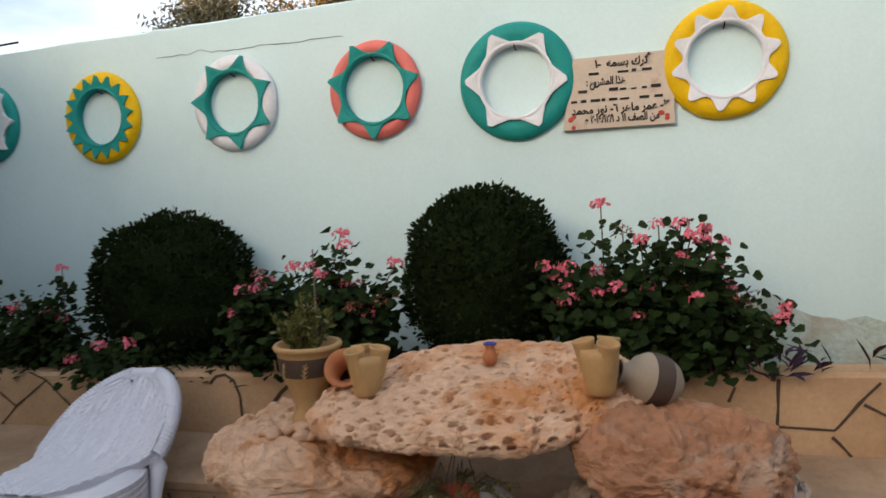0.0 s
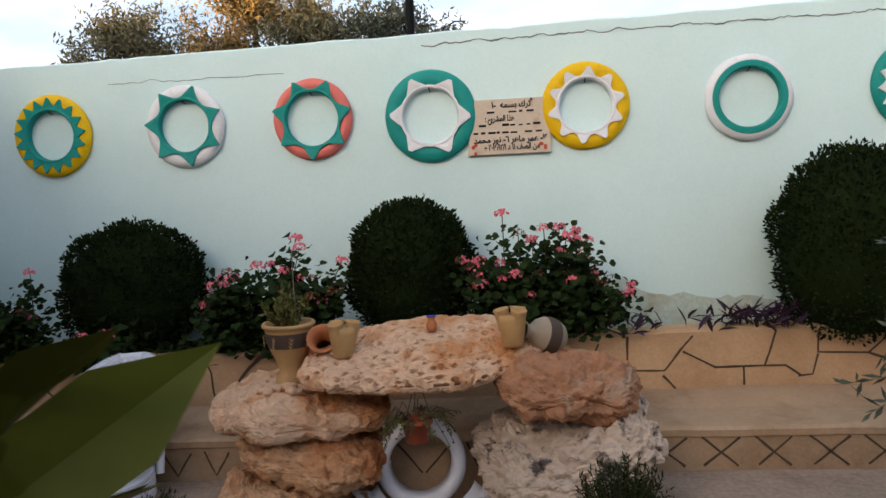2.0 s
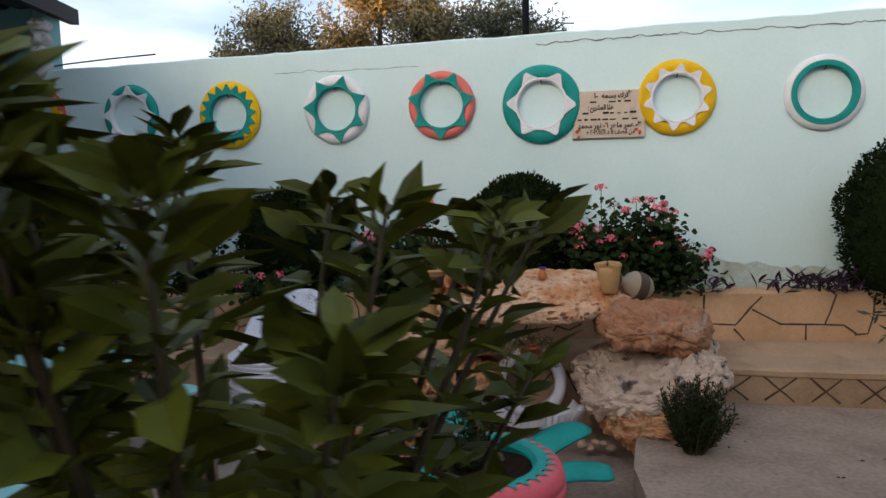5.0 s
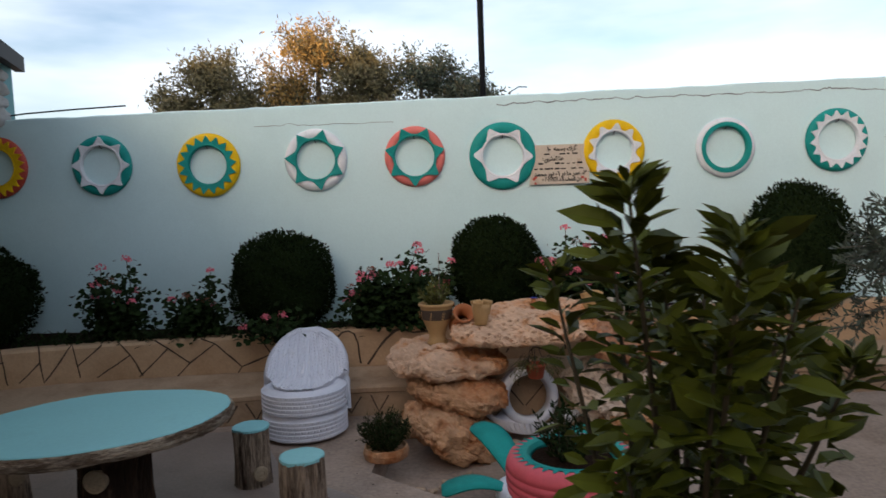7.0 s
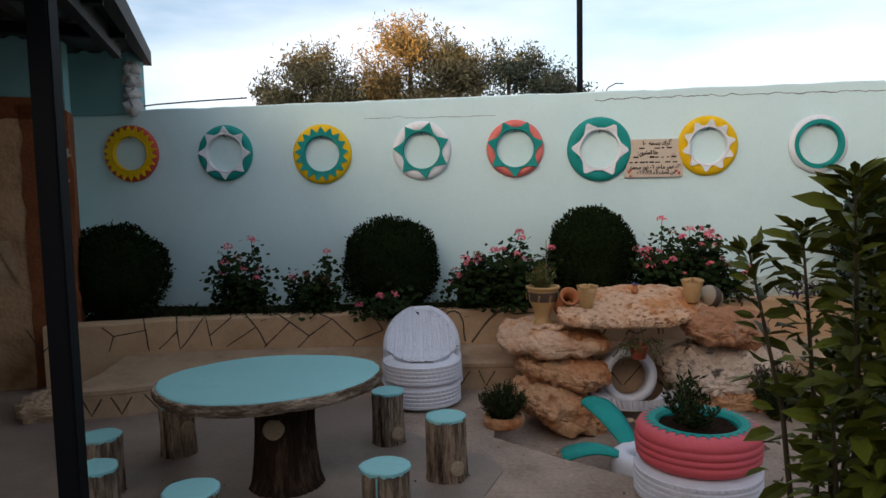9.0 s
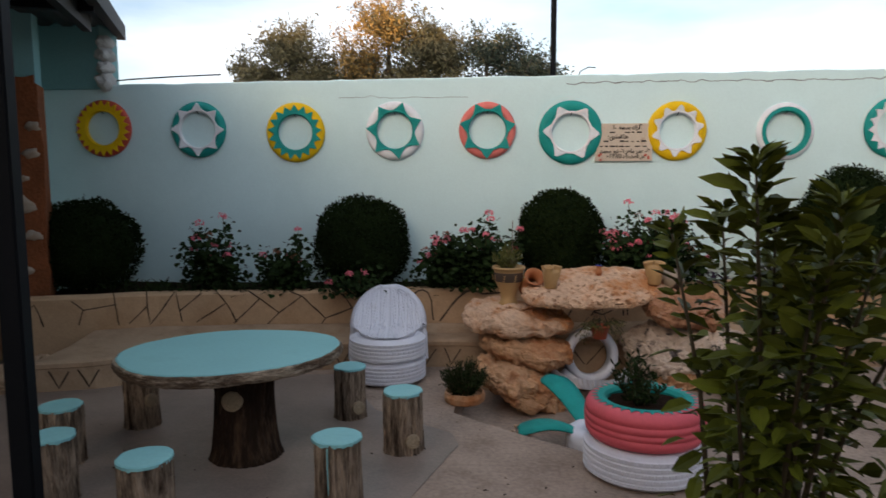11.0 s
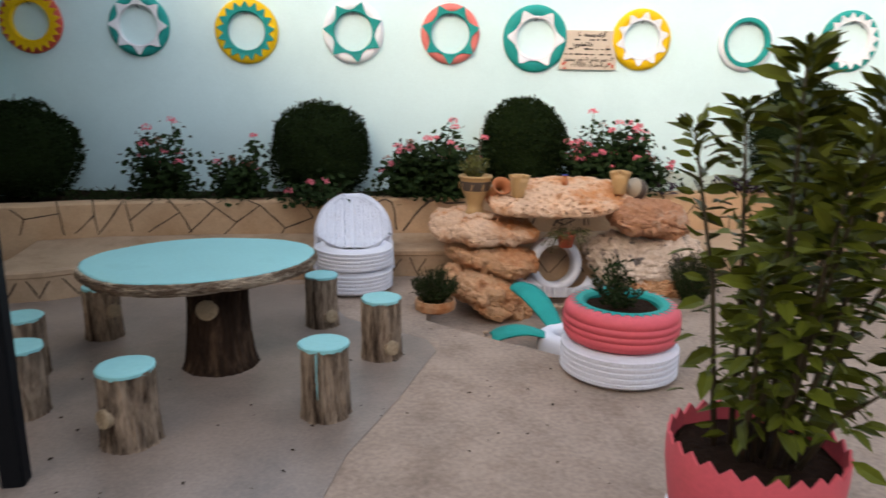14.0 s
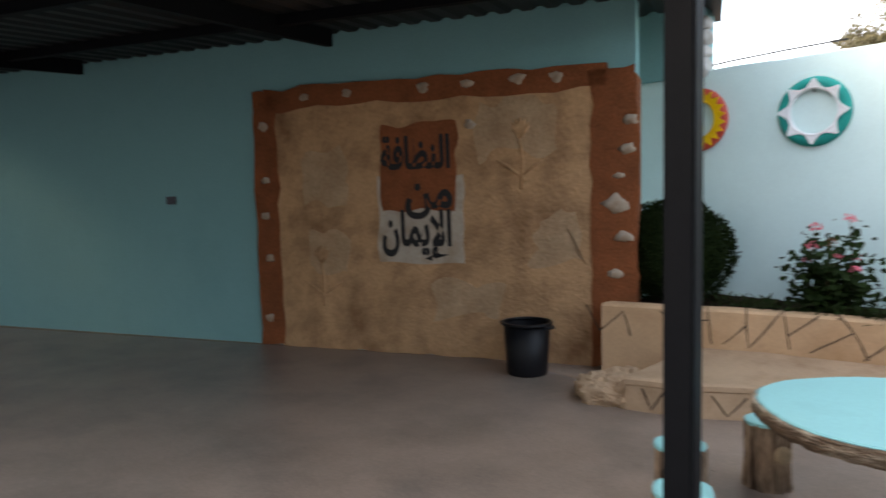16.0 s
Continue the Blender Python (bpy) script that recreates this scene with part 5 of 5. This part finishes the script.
for (bx, by), tp, dens in STEMS:
    b, tp = np.array([bx, by, -0.01]), np.array(tp)
    mid = (b + tp) / 2 + np.array([(bx - tp[0]) * 0.15, 0, 0.05])
    tube(wood, [b, b * 0.5 + mid * 0.5, mid, mid * 0.45 + tp * 0.55, tp], [0.011, 0.010, 0.008, 0.006, 0.003], 7)
    n = int(92 * dens * (tp[2] / 1.2 + 0.25))
    for k in range(n):
        f = 1 - (k / n) ** 1.75 * 0.86
        p = (1 - f) ** 2 * b + 2 * f * (1 - f) * mid + f * f * tp
        a = k * 2.4 + rng.uniform(-0.4, 0.4)
        up = 1.0 * f ** 1.5 - 0.15 + rng.uniform(-0.45, 0.45)
        d = np.array([math.cos(a), math.sin(a), up])
        off = rng.uniform(0.0, 0.13) * (1.15 - f)
        leaf.append((p + d * off, d, np.array([0, 0, 1.0]) + rng.normal(size=3) * 0.55, rng.uniform(0.55, 1.15) * (0.7 if f > 0.97 else 1)))
part("stem", wood, STEM, citrus, smooth=True, kind="stuff")
leaf_part("leaves", leaf, 0.116, 0.048, CITRUS_LEAF, citrus, droop=0.28, fold=0.18)


# ---- olive tree in a ground-level tyre ----
OX, OY = 2.36, 1.12
ring = thing("tyre_bed", "worn black tyre sunk round the olive tree", "tyre", pose(OX, OY, 0.0))
bm = bmesh.new()
lathe(bm, [(0.19, 0.0), (0.19, 0.05), (0.205, 0.075), (0.25, 0.07), (0.268, 0.04), (0.272, 0.0)], 56, lambda i, a, r, z: (r, z * (1 + 0.12 * noise.noise((a * 3, r * 20, 0)))))
part("tyre", bm, BIN, ring, smooth=True)
bm = bmesh.new()
r = lathe(bm, [(0.195, 0.03), (0.1, 0.045), (0.02, 0.05)], 32, lambda i, a, r, z: (r, z + 0.012 * noise.noise((r * 30 * math.cos(a), r * 30 * math.sin(a), 2))))
bm.faces.new(r[-1])
part("soil", bm, CONCRETE, ring)
olive = thing("olive_tree", "small olive tree with two bent trunks and silvery leaves", "tree", pose(OX, OY, 0.04))
rng = np.random.default_rng(88)
wood = bmesh.new()
tube(wood, [(-0.02, 0, -0.02), (-0.06, 0, 0.15), (-0.15, -0.02, 0.22), (-0.22, 0, 0.33), (-0.20, 0, 0.42), (-0.36, 0, 0.56), (-0.52, 0.02, 0.72)], [0.042, 0.036, 0.032, 0.03, 0.028, 0.026, 0.022], 8)
tube(wood, [(0.02, 0, -0.02), (0.0, 0, 0.18), (0.06, 0, 0.34), (0.12, 0.01, 0.50), (0.06, 0.02, 0.70), (0.08, 0, 0.95), (0.0, 0, 1.25)], [0.045, 0.038, 0.034, 0.032, 0.028, 0.024, 0.018], 8)
leaf = []


def olive_branch(a, b, r, n):
    a, b = np.array(a, float), np.array(b, float)
    mid = (a + b) / 2 + rng.normal(size=3) * 0.05
    tube(wood, [a, mid, b], [r, r * 0.7, r * 0.35], 5)
    for _ in range(n):
        s = (1 - rng.random() ** 1.5 * 0.7)
        p = a + (b - a) * s
        d = (b - a) / (np.linalg.norm(b - a) + 1e-6) * 0.8 + rng.normal(size=3) * 0.7
        L = rng.uniform(0.14, 0.34)
        d /= np.linalg.norm(d)
        e = p + d * L + np.array([0, 0, -0.05])
        tube(wood, [p, (p + e) / 2, e], [0.003, 0.002, 0.001], 3)
        for f in np.linspace(0.1, 1.0, 24):
            q = p + (e - p) * f
            leaf.append((q, d * 0.7 + rng.normal(size=3) * 0.6, rng.normal(size=3), rng.uniform(0.7, 1.25)))


SRC = [(-0.52, 0.02, 0.72), (-0.52, 0.02, 0.72), (0.06, 0, 0.95), (0.0, 0, 1.25), (0.08, 0, 0.95), (0.0, 0, 1.2)]
for k in range(96):
    s = SRC[k % len(SRC)]
    th_, u = rng.uniform(0, 2 * math.pi), rng.uniform(-0.35, 1)
    e = (-0.32 + math.cos(th_) * rng.uniform(0.3, 0.95), math.sin(th_) * rng.uniform(0.2, 0.75), 1.18 + u * rng.uniform(0.2, 0.62))
    olive_branch(s, e, 0.009, 30)
for e in ((-0.95, 0.0, 1.95), (-1.1, -0.1, 1.85), (-0.2, 0.0, 2.40), (-0.35, 0.1, 2.2), (0.15, -0.1, 2.5), (-1.3, 0.0, 1.2), (-1.35, 0.1, 0.95), (-0.7, -0.2, 0.75), (0.5, 0, 1.9), (0.6, 0.1, 2.3)):
    olive_branch((-0.2, 0, 1.25), e, 0.012, 18)
part("trunk", wood, OLIVE_BARK, olive, smooth=True)
leaf_part("leaves", leaf, 0.056, 0.0155, OLIVE_LEAF, olive, simple=True)


# ---- pink tyre planter on a white tyre ----
def two_tyre_planter(m):
    th = thing("tyre_planter", "coral pink tyre planter with teal fringe on a white tyre", "planter", m)
    ob = new("base_tyre", tyre_mesh("base_tyre", 0.335, 0.20, 0.20, WHITE_TYRE, 0.10, 60, 0.009))
    ob.parent = th
    tagged(ob, "white painted treaded tyre")
    bm = bmesh.new()
    lathe(bm, [(0.20, 0.22), (0.26, 0.205), (0.31, 0.215), (0.325, 0.24), (0.328, 0.265), (0.323, 0.268), (0.323, 0.274), (0.330, 0.277), (0.331, 0.30), (0.325, 0.303), (0.325, 0.309), (0.332, 0.312), (0.331, 0.34), (0.325, 0.343), (0.325, 0.349), (0.329, 0.352), (0.325, 0.375), (0.312, 0.400), (0.285, 0.412), (0.262, 0.414)], 96)
    part("upper_tyre", bm, PINK_TYRE, th, "coral pink tyre", smooth=True)
    bm = bmesh.new()
    seg = 34 * 8

    def sh(i, a, r, z):
        if i == 0:
            ph = (a * 34 / (2 * math.pi)) % 1
            r += 0.045 * max(0.0, 1 - abs(ph - 0.5) * 3.2)
        return r, z
    lathe(bm, [(0.258, 0.4165), (0.245, 0.419), (0.222, 0.414), (0.205, 0.395), (0.205, 0.33)], seg, sh)
    part("fringe", bm, TEAL, th, "teal painted saw-edged band")
    bm = bmesh.new()
    r = lathe(bm, [(0.206, 0.378), (0.12, 0.386), (0.03, 0.388)], 32, lambda i, a, r, z: (r, z + 0.015 * noise.noise((r * 9 * math.cos(a), r * 9 * math.sin(a), 2))))
    bm.faces.new(r[-1])
    part("soil", bm, SOIL, th)
    return th


PX, PY = -0.865, 0.575
two_tyre_planter(pose(PX, PY, 0.0, 0, 0, 15) @ Matrix.Diagonal((1.05, 1.05, 1.08, 1)))


def bushy_plant(name, x, y, z, w, h, n, stems, material, label, seed, length=0.05, width=0.014, upright=0.8):
    th = thing(name, label, "plant", pose(x, y, z))
    rng = np.random.default_rng(seed)
    wood, leaf = bmesh.new(), []
    for _ in range(stems):
        a = rng.uniform(0, 2 * math.pi)
        r = w * math.sqrt(rng.random())
        tp = np.array([math.cos(a) * r, math.sin(a) * r, h * rng.uniform(0.55, 1.0) * (1 - 0.4 * (r / w) ** 2)])
        b = tp * np.array([0.25, 0.25, 0]) + np.array([0, 0, -0.01])
        tube(wood, [b, (b + tp) / 2 + np.array([0, 0, h * 0.06]), tp], [0.004, 0.003, 0.0015], 4)
        for f in np.linspace(0.12, 1, n // stems):
            p = b + (tp - b) * f
            d = rng.normal(size=3) * 0.7 + np.array([0, 0, upright])
            leaf.append((p, d, rng.normal(size=3), rng.uniform(0.6, 1.2)))
    part("stem", wood, STEM, th, kind="stuff")
    leaf_part("leaves", leaf, length, width, material, th, simple=True)
    return th


bushy_plant("potted_plant", PX - 0.03, PY, 0.385, 0.17, 0.36, 620, 30, SHRUB_LEAF, "small leafy plant growing in the pink tyre planter", 91, 0.06, 0.016)
bushy_plant("rosemary_shrub", -1.94, 1.78, 0.05, 0.20, 0.30, 4800, 130, SHRUB_LEAF, "low needle-leaved shrub beside the rockery", 92, 0.036, 0.008)
bushy_plant("rosemary_shrub", 0.14, 1.92, 0.0, 0.23, 0.46, 6500, 150, SHRUB_LEAF, "bushy needle-leaved shrub at the basin edge", 93, 0.036, 0.008)
bm = bmesh.new()
r = lathe(bm, [(0.135, 0.0), (0.15, 0.01), (0.158, 0.05), (0.15, 0.085), (0.138, 0.085), (0.132, 0.06)], 40, lambda i, a, r, z: (r * (1 + 0.05 * noise.noise((a * 2, z * 9, 3))), z))
bm.faces.new(r[0]); bm.faces.new(r[-1])
single("stone_pot", bm, ROCK_TAN, "low rough stone bowl holding a shrub", "pot", pose(-1.94, 1.78, 0.0))


# ---- flower cut from a tyre, lying in the basin ----
flower = thing("tyre_flower", "flower of teal petals round a white tyre hub in the basin", "garden ornament", pose(-0.98, 1.30, -0.065, 0, 0, 0))
bm = bmesh.new()
lathe(bm, [(0.115, 0.0), (0.12, 0.03), (0.15, 0.055), (0.20, 0.05), (0.235, 0.025), (0.24, -0.03), (0.235, -0.15), (0.20, -0.19), (0.13, -0.18), (0.115, -0.1)], 56, close=True)
part("hub", bm, WHITE_TYRE, flower, "white painted hub", smooth=True)
# Dark disc in soil colour, put in as the shade of the open hub hole.
bm = bmesh.new()
r = lathe(bm, [(0.118, -0.02), (0.06, -0.016), (0.02, -0.016)], 32)
bm.faces.new(r[-1])
part("soil", bm, SOIL, flower, "dark disc standing in for the shaded hub hole")
for ang, ln, up in ((115, 0.52, 0.20), (181, 0.41, 0.0), (51, 0.62, 0.16), (12, 0.50, 0.10)):
    bm = bmesh.new()
    rows = []
    for k in range(15):
        f = k / 14
        half = 0.065 + 0.05 * math.sin(min(1, f * 1.25) * math.pi / 2)
        if f > 0.85:
            half *= math.sqrt(max(0.45, 1 - ((f - 0.85) / 0.15) ** 3))
        rr = 0.17 + f * ln
        rows.append([(rr, s * half, 0.045 + up * f + 0.05 * math.sin(f * math.pi) - 0.02 * s * s) for s in (-1, -0.5, 0, 0.5, 1)])
    g = [[[bm.verts.new((x, y, z - t)) for x, y, z in row] for row in rows] for t in (0, 0.012)]
    for t in (0, 1):
        for i in range(14):
            for j in range(4):
                bm.faces.new((g[t][i][j], g[t][i + 1][j], g[t][i + 1][j + 1], g[t][i][j + 1]))
    for i in range(14):
        for j in (0, 4):
            bm.faces.new((g[0][i][j], g[0][i + 1][j], g[1][i + 1][j], g[1][i][j]))
    for i in (0, 14):
        for j in range(4):
            bm.faces.new((g[0][i][j], g[0][i][j + 1], g[1][i][j + 1], g[1][i][j]))
    ob = part("petal", bm, TEAL, flower, smooth=True)
    ob.matrix_basis = pose(0, 0, 0, 0, 0, ang)


# ---- white tyres under the slab ----
ring = thing("tyre_ring", "white painted tyre standing upright under the rock slab", "tyre", pose(-0.84, 2.60, 0.155, 82, 0, 8))
bm = bmesh.new()
lathe(bm, [(0.165, -0.05), (0.168, 0.04), (0.178, 0.06), (0.21, 0.066), (0.238, 0.05), (0.25, 0.0), (0.242, -0.06), (0.19, -0.07)], 72, close=True)
part("tyre", bm, WHITE_TYRE, ring, smooth=True)
tray = thing("tyre_tray", "half-round white tyre tray with a fringed edge", "tray", pose(-0.81, 2.56, -0.05, 0, 0, 5))
bm = bmesh.new()
n = 60
rows = []
for lvl, (r, z) in enumerate([(0.26, 0.02), (0.30, -0.02), (0.37, -0.01), (0.40, 0.05), (0.42, 0.06), (0.41, 0.035), (0.37, -0.035)]):
    row = []
    for k in range(n + 1):
        a = math.pi + math.pi * k / n
        rr = r + (0.014 * (1 if k % 2 else -1) if lvl in (4, 5) else 0)
        row.append(bm.verts.new((rr * math.cos(a), rr * 0.55 * math.sin(a), z + 0.09 * abs(math.cos(a)) ** 3)))
    rows.append(row)
for p, q in zip(rows, rows[1:]):
    for k in range(n):
        bm.faces.new((p[k], p[k + 1], q[k + 1], q[k]))
part("tray", bm, WHITE_TYRE, tray)

# hanging pot
hang = thing("hanging_pot", "brick-red hanging pot with trailing plant under the slab", "pot", pose(-0.81, 2.34, 0.37))
bm = bmesh.new()
r = lathe(bm, [(0.055, 0.0), (0.058, 0.004), (0.075, 0.095), (0.082, 0.096), (0.082, 0.112), (0.074, 0.112), (0.070, 0.09)], 32)
bm.faces.new(r[0]); bm.faces.new(r[-1])
part("pot", bm, REDPOT, hang, smooth=True)
for k in range(3):
    a = k * 2.09 + 0.4
    bm = bmesh.new()
    tube(bm, [(0.076 * math.cos(a), 0.076 * math.sin(a), 0.105), (0.02 * math.cos(a), 0.02 * math.sin(a) + 0.05, 0.27)], 0.002, 5)
    part("cord", bm, CABLE, hang)
rng = np.random.default_rng(55)
wood, leaf = bmesh.new(), []
for k in range(44):
    a = rng.uniform(0, 2 * math.pi)
    L = rng.uniform(0.08, 0.20)
    b = np.array([0.04 * math.cos(a), 0.04 * math.sin(a), 0.11])
    m1 = np.array([0.11 * math.cos(a), 0.11 * math.sin(a), 0.14 + rng.uniform(-0.02, 0.05)])
    e = np.array([(0.13 + L * 0.5) * math.cos(a), (0.12 + L * 0.3) * math.sin(a), 0.12 - L * rng.uniform(-0.1, 1.0)])
    tube(wood, [b, m1, e], 0.0018, 4)
    for f in np.linspace(0.2, 1, 10):
        p = (1 - f) ** 2 * b + 2 * f * (1 - f) * m1 + f * f * e
        leaf.append((p, rng.normal(size=3), rng.normal(size=3), rng.uniform(0.6, 1.3)))
part("trailing_stem", wood, STEM, hang, kind="stuff")
leaf_part("leaves", leaf, 0.018, 0.012, LIME_LEAF, hang, simple=True)


# ---- clay jugs and pots on the rocks ----
def turned(name, label, category, m, pieces):
    th = thing(name, label, category, m)
    for pn, prof, mt, lb in pieces:
        bm = bmesh.new()
        lathe(bm, prof, 40, lambda i, a, r, z: (r * (1 + 0.015 * noise.noise((math.cos(a) * 2, math.sin(a) * 2, z * 12))), z))
        part(pn, bm, mt, th, lb, smooth=True)
    return th


goblet = turned("goblet_planter", "tall clay goblet planter with a dark painted band", "planter", pose(-1.56, 2.68, 0.59), [
    ("body", [(0.0, 0.0), (0.085, 0.0), (0.088, 0.015), (0.07, 0.05), (0.066, 0.08), (0.085, 0.14), (0.112, 0.20), (0.118, 0.215)], CLAY, ""),
    ("painted_band", [(0.119, 0.213), (0.128, 0.25), (0.132, 0.295)], GLAZE_BAND, "dark brown band"),
    ("rim", [(0.131, 0.293), (0.134, 0.315), (0.146, 0.322), (0.150, 0.335), (0.143, 0.345), (0.125, 0.342), (0.115, 0.30), (0.0, 0.295)], CLAY, "crimped clay rim")])
for k in range(9):
    a = k * 2 * math.pi / 9
    bm = bmesh.new()
    for sg in (-1, 1):
        for j in range(3):
            z = 0.225 + 0.02 * j
            tube(bm, [(0, 0, z), (sg * 0.014, 0, z + 0.016)], [0.003, 0.001], 4)
    tube(bm, [(0, 0, 0.222), (0, 0, 0.29)], 0.0016, 4)
    bmesh.ops.transform(bm, verts=bm.verts[:], matrix=pose(0, 0, 0, 0, 0, math.degrees(a)) @ Matrix.Translation((0, -0.132, 0)) @ pose(0, 0, 0, 0, 12, 0))
    part("painted_leaf", bm, CLAY, goblet)
bushy_plant("potted_plant", -1.56, 2.68, 0.885, 0.15, 0.26, 700, 30, LIME_LEAF, "yellow-green leafy plant growing in the goblet planter", 94, 0.04, 0.016)
bm = bmesh.new()
tube(bm, [(0, 0, 0), (0.004, 0, 0.45)], [0.004, 0.003], 6)
single("plant_stake", bm, OLIVE_BARK, "thin wooden stake standing in the goblet planter", "stake", pose(-1.53, 2.71, 0.885))


def triple_jug(m, label):
    """A clay vessel with three mouths merging into one body."""
    th = thing("triple_jug", label, "jug", m)
    bm = bmesh.new()
    seg, prof = 48, [(0.0, 0.0), (0.055, 0.0), (0.062, 0.01), (0.078, 0.08), (0.092, 0.13), (0.10, 0.165)]

    def sh(i, a, r, z):
        lobes = 0.5 + 0.5 * math.cos(3 * a + 0.6)
        return r * (1 - (i / 5) ** 1.5 * 0.32 * (1 - lobes)), z - (0.05 * (1 - lobes) if i == 5 else 0)
    rings = lathe(bm, prof[1:], seg, sh)
    bm.faces.new(rings[0]); bm.faces.new(rings[-1])
    part("body", bm, CLAY, th, smooth=True)
    for k in range(3):
        a = (-0.6 + 2 * math.pi * k) / 3
        bm = bmesh.new()
        lathe(bm, [(0.036, -0.06), (0.040, 0.0), (0.046, 0.036), (0.050, 0.046), (0.047, 0.052), (0.040, 0.048), (0.034, 0.0)], 28)
        bmesh.ops.transform(bm, verts=bm.verts[:], matrix=pose(0.062 * math.cos(a), 0.062 * math.sin(a), 0.145) @ Vector((0.18 * math.cos(a), 0.18 * math.sin(a), 1)).to_track_quat("Z", "Y").to_matrix().to_4x4())
        part("mouth", bm, CLAY, th, smooth=True)
    return th


triple_jug(pose(-1.21, 2.50, 0.77, 0, 0, 20) @ Matrix.Diagonal((0.85, 0.85, 0.98, 1)), "buff clay jug with three mouths on the pitted slab")
triple_jug(pose(-0.31, 2.56, 0.795, 0, 0, 75) @ Matrix.Diagonal((0.86, 0.86, 1.02, 1)), "taller buff clay jug with three mouths near the round vase")
turned("small_vase", "tiny terracotta vase with a cobalt rim on the slab", "vase", pose(-0.76, 2.72, 0.85), [
    ("body", [(0.0, 0.0), (0.020, 0.0), (0.030, 0.02), (0.031, 0.035), (0.020, 0.06), (0.018, 0.07), (0.026, 0.085)], TERRACOTTA, ""),
    ("rim", [(0.026, 0.084), (0.030, 0.088), (0.024, 0.090), (0.014, 0.07)], COBALT, "cobalt blue rim")])
turned("terracotta_jug", "terracotta jug lying tilted beside the goblet", "jug", pose(-1.36, 2.68, 0.77, 50, 0, 12), [
    ("body", [(0.0, -0.14), (0.06, -0.14), (0.095, -0.08), (0.10, -0.03), (0.075, 0.04), (0.055, 0.07), (0.058, 0.10), (0.085, 0.125), (0.09, 0.135), (0.08, 0.138), (0.05, 0.10), (0.045, 0.03)], TERRACOTTA, "")])
vase = turned("round_vase", "round grey-beige vase lying on the boulder with leaf pattern", "vase", pose(-0.13, 2.68, 0.82, 72, 0, -62) @ Matrix.Diagonal((0.82, 0.82, 0.82, 1)), [
    ("body", [(0.0, -0.13), (0.05, -0.13), (0.095, -0.09), (0.118, -0.045)], VASE_GREY, ""),
    ("painted_band", [(0.118, -0.045), (0.124, 0.0), (0.118, 0.045)], GLAZE_BAND, "brown-grey band"),
    ("neck", [(0.118, 0.045), (0.095, 0.09), (0.06, 0.12), (0.045, 0.14), (0.048, 0.17), (0.06, 0.18), (0.05, 0.185), (0.035, 0.15)], VASE_GREY, "")])
rng = np.random.default_rng(44)


def pebble(x, y, z, r, label, material=PEBBLE, group="pebbles round the rockery"):
    bm = bmesh.new()
    bmesh.ops.create_icosphere(bm, subdivisions=2, radius=r)
    sd = rng.uniform(0, 50)
    for v in bm.verts:
        v.co *= 1 + 0.35 * noise.noise(v.co / r * 1.1 + Vector((sd, 0, 0)))
        v.co.z *= 0.7
    return single("pebble", bm, material, label, "pebble", pose(x, y, z, 0, 0, rng.uniform(0, 360)), group, smooth=True)


for k in range(9):
    pebble(-1.66 + 0.035 * k, 2.50 + rng.uniform(-0.06, 0.06), 0.60, rng.uniform(0.02, 0.04), "pale pebble resting at the foot of the goblet", ROCK_PALE)
for k in range(7):
    pebble(-1.28 + 0.03 * k, 2.50 + rng.uniform(-0.03, 0.05), 0.775, rng.uniform(0.012, 0.024), "pale pebble wedged under the three-mouthed jug", ROCK_PALE)
for k in range(22):
    pebble(-1.25 + 0.045 * k, 2.30 + rng.uniform(-0.03, 0.03), -0.17 + rng.uniform(0, 0.05), rng.uniform(0.025, 0.04), "small tan stone edging the basin", PEBBLE)
for k in range(16):
    pebble(-1.72 + 0.03 * k, 1.55 + rng.uniform(-0.1, 0.15) + 0.02 * k, -0.19, rng.uniform(0.015, 0.035), "small tan stone lying in the basin", PEBBLE)

# small debris on the floor
rng = np.random.default_rng(71)
spots = []
for _ in range(170):
    if rng.random() < 0.5:
        fx, fy = rng.uniform(-4.6, -1.2), rng.uniform(-1.2, 1.3)
    else:
        fx, fy = rng.uniform(-2.3, 4.0), rng.uniform(-1.5, 2.6)
        if -2.1 < fx < 0.2 and fy > 0.7:
            continue
    a = rng.uniform(0, 6.28)
    spots.append((np.array([fx, fy, 0.010]), np.array([math.cos(a), math.sin(a), 0.1]), np.array([0, 0, 1.0]) + rng.normal(size=3) * 0.2, rng.uniform(0.4, 1.5)))
debris = new("floor_debris", leaf_mesh("floor_debris", spots, 0.022, 0.012, BARK_DARK, droop=0.05, fold=0.3))
tagged(debris, "scattered dry leaf bits lying on the concrete floor", "debris", kind="stuff")
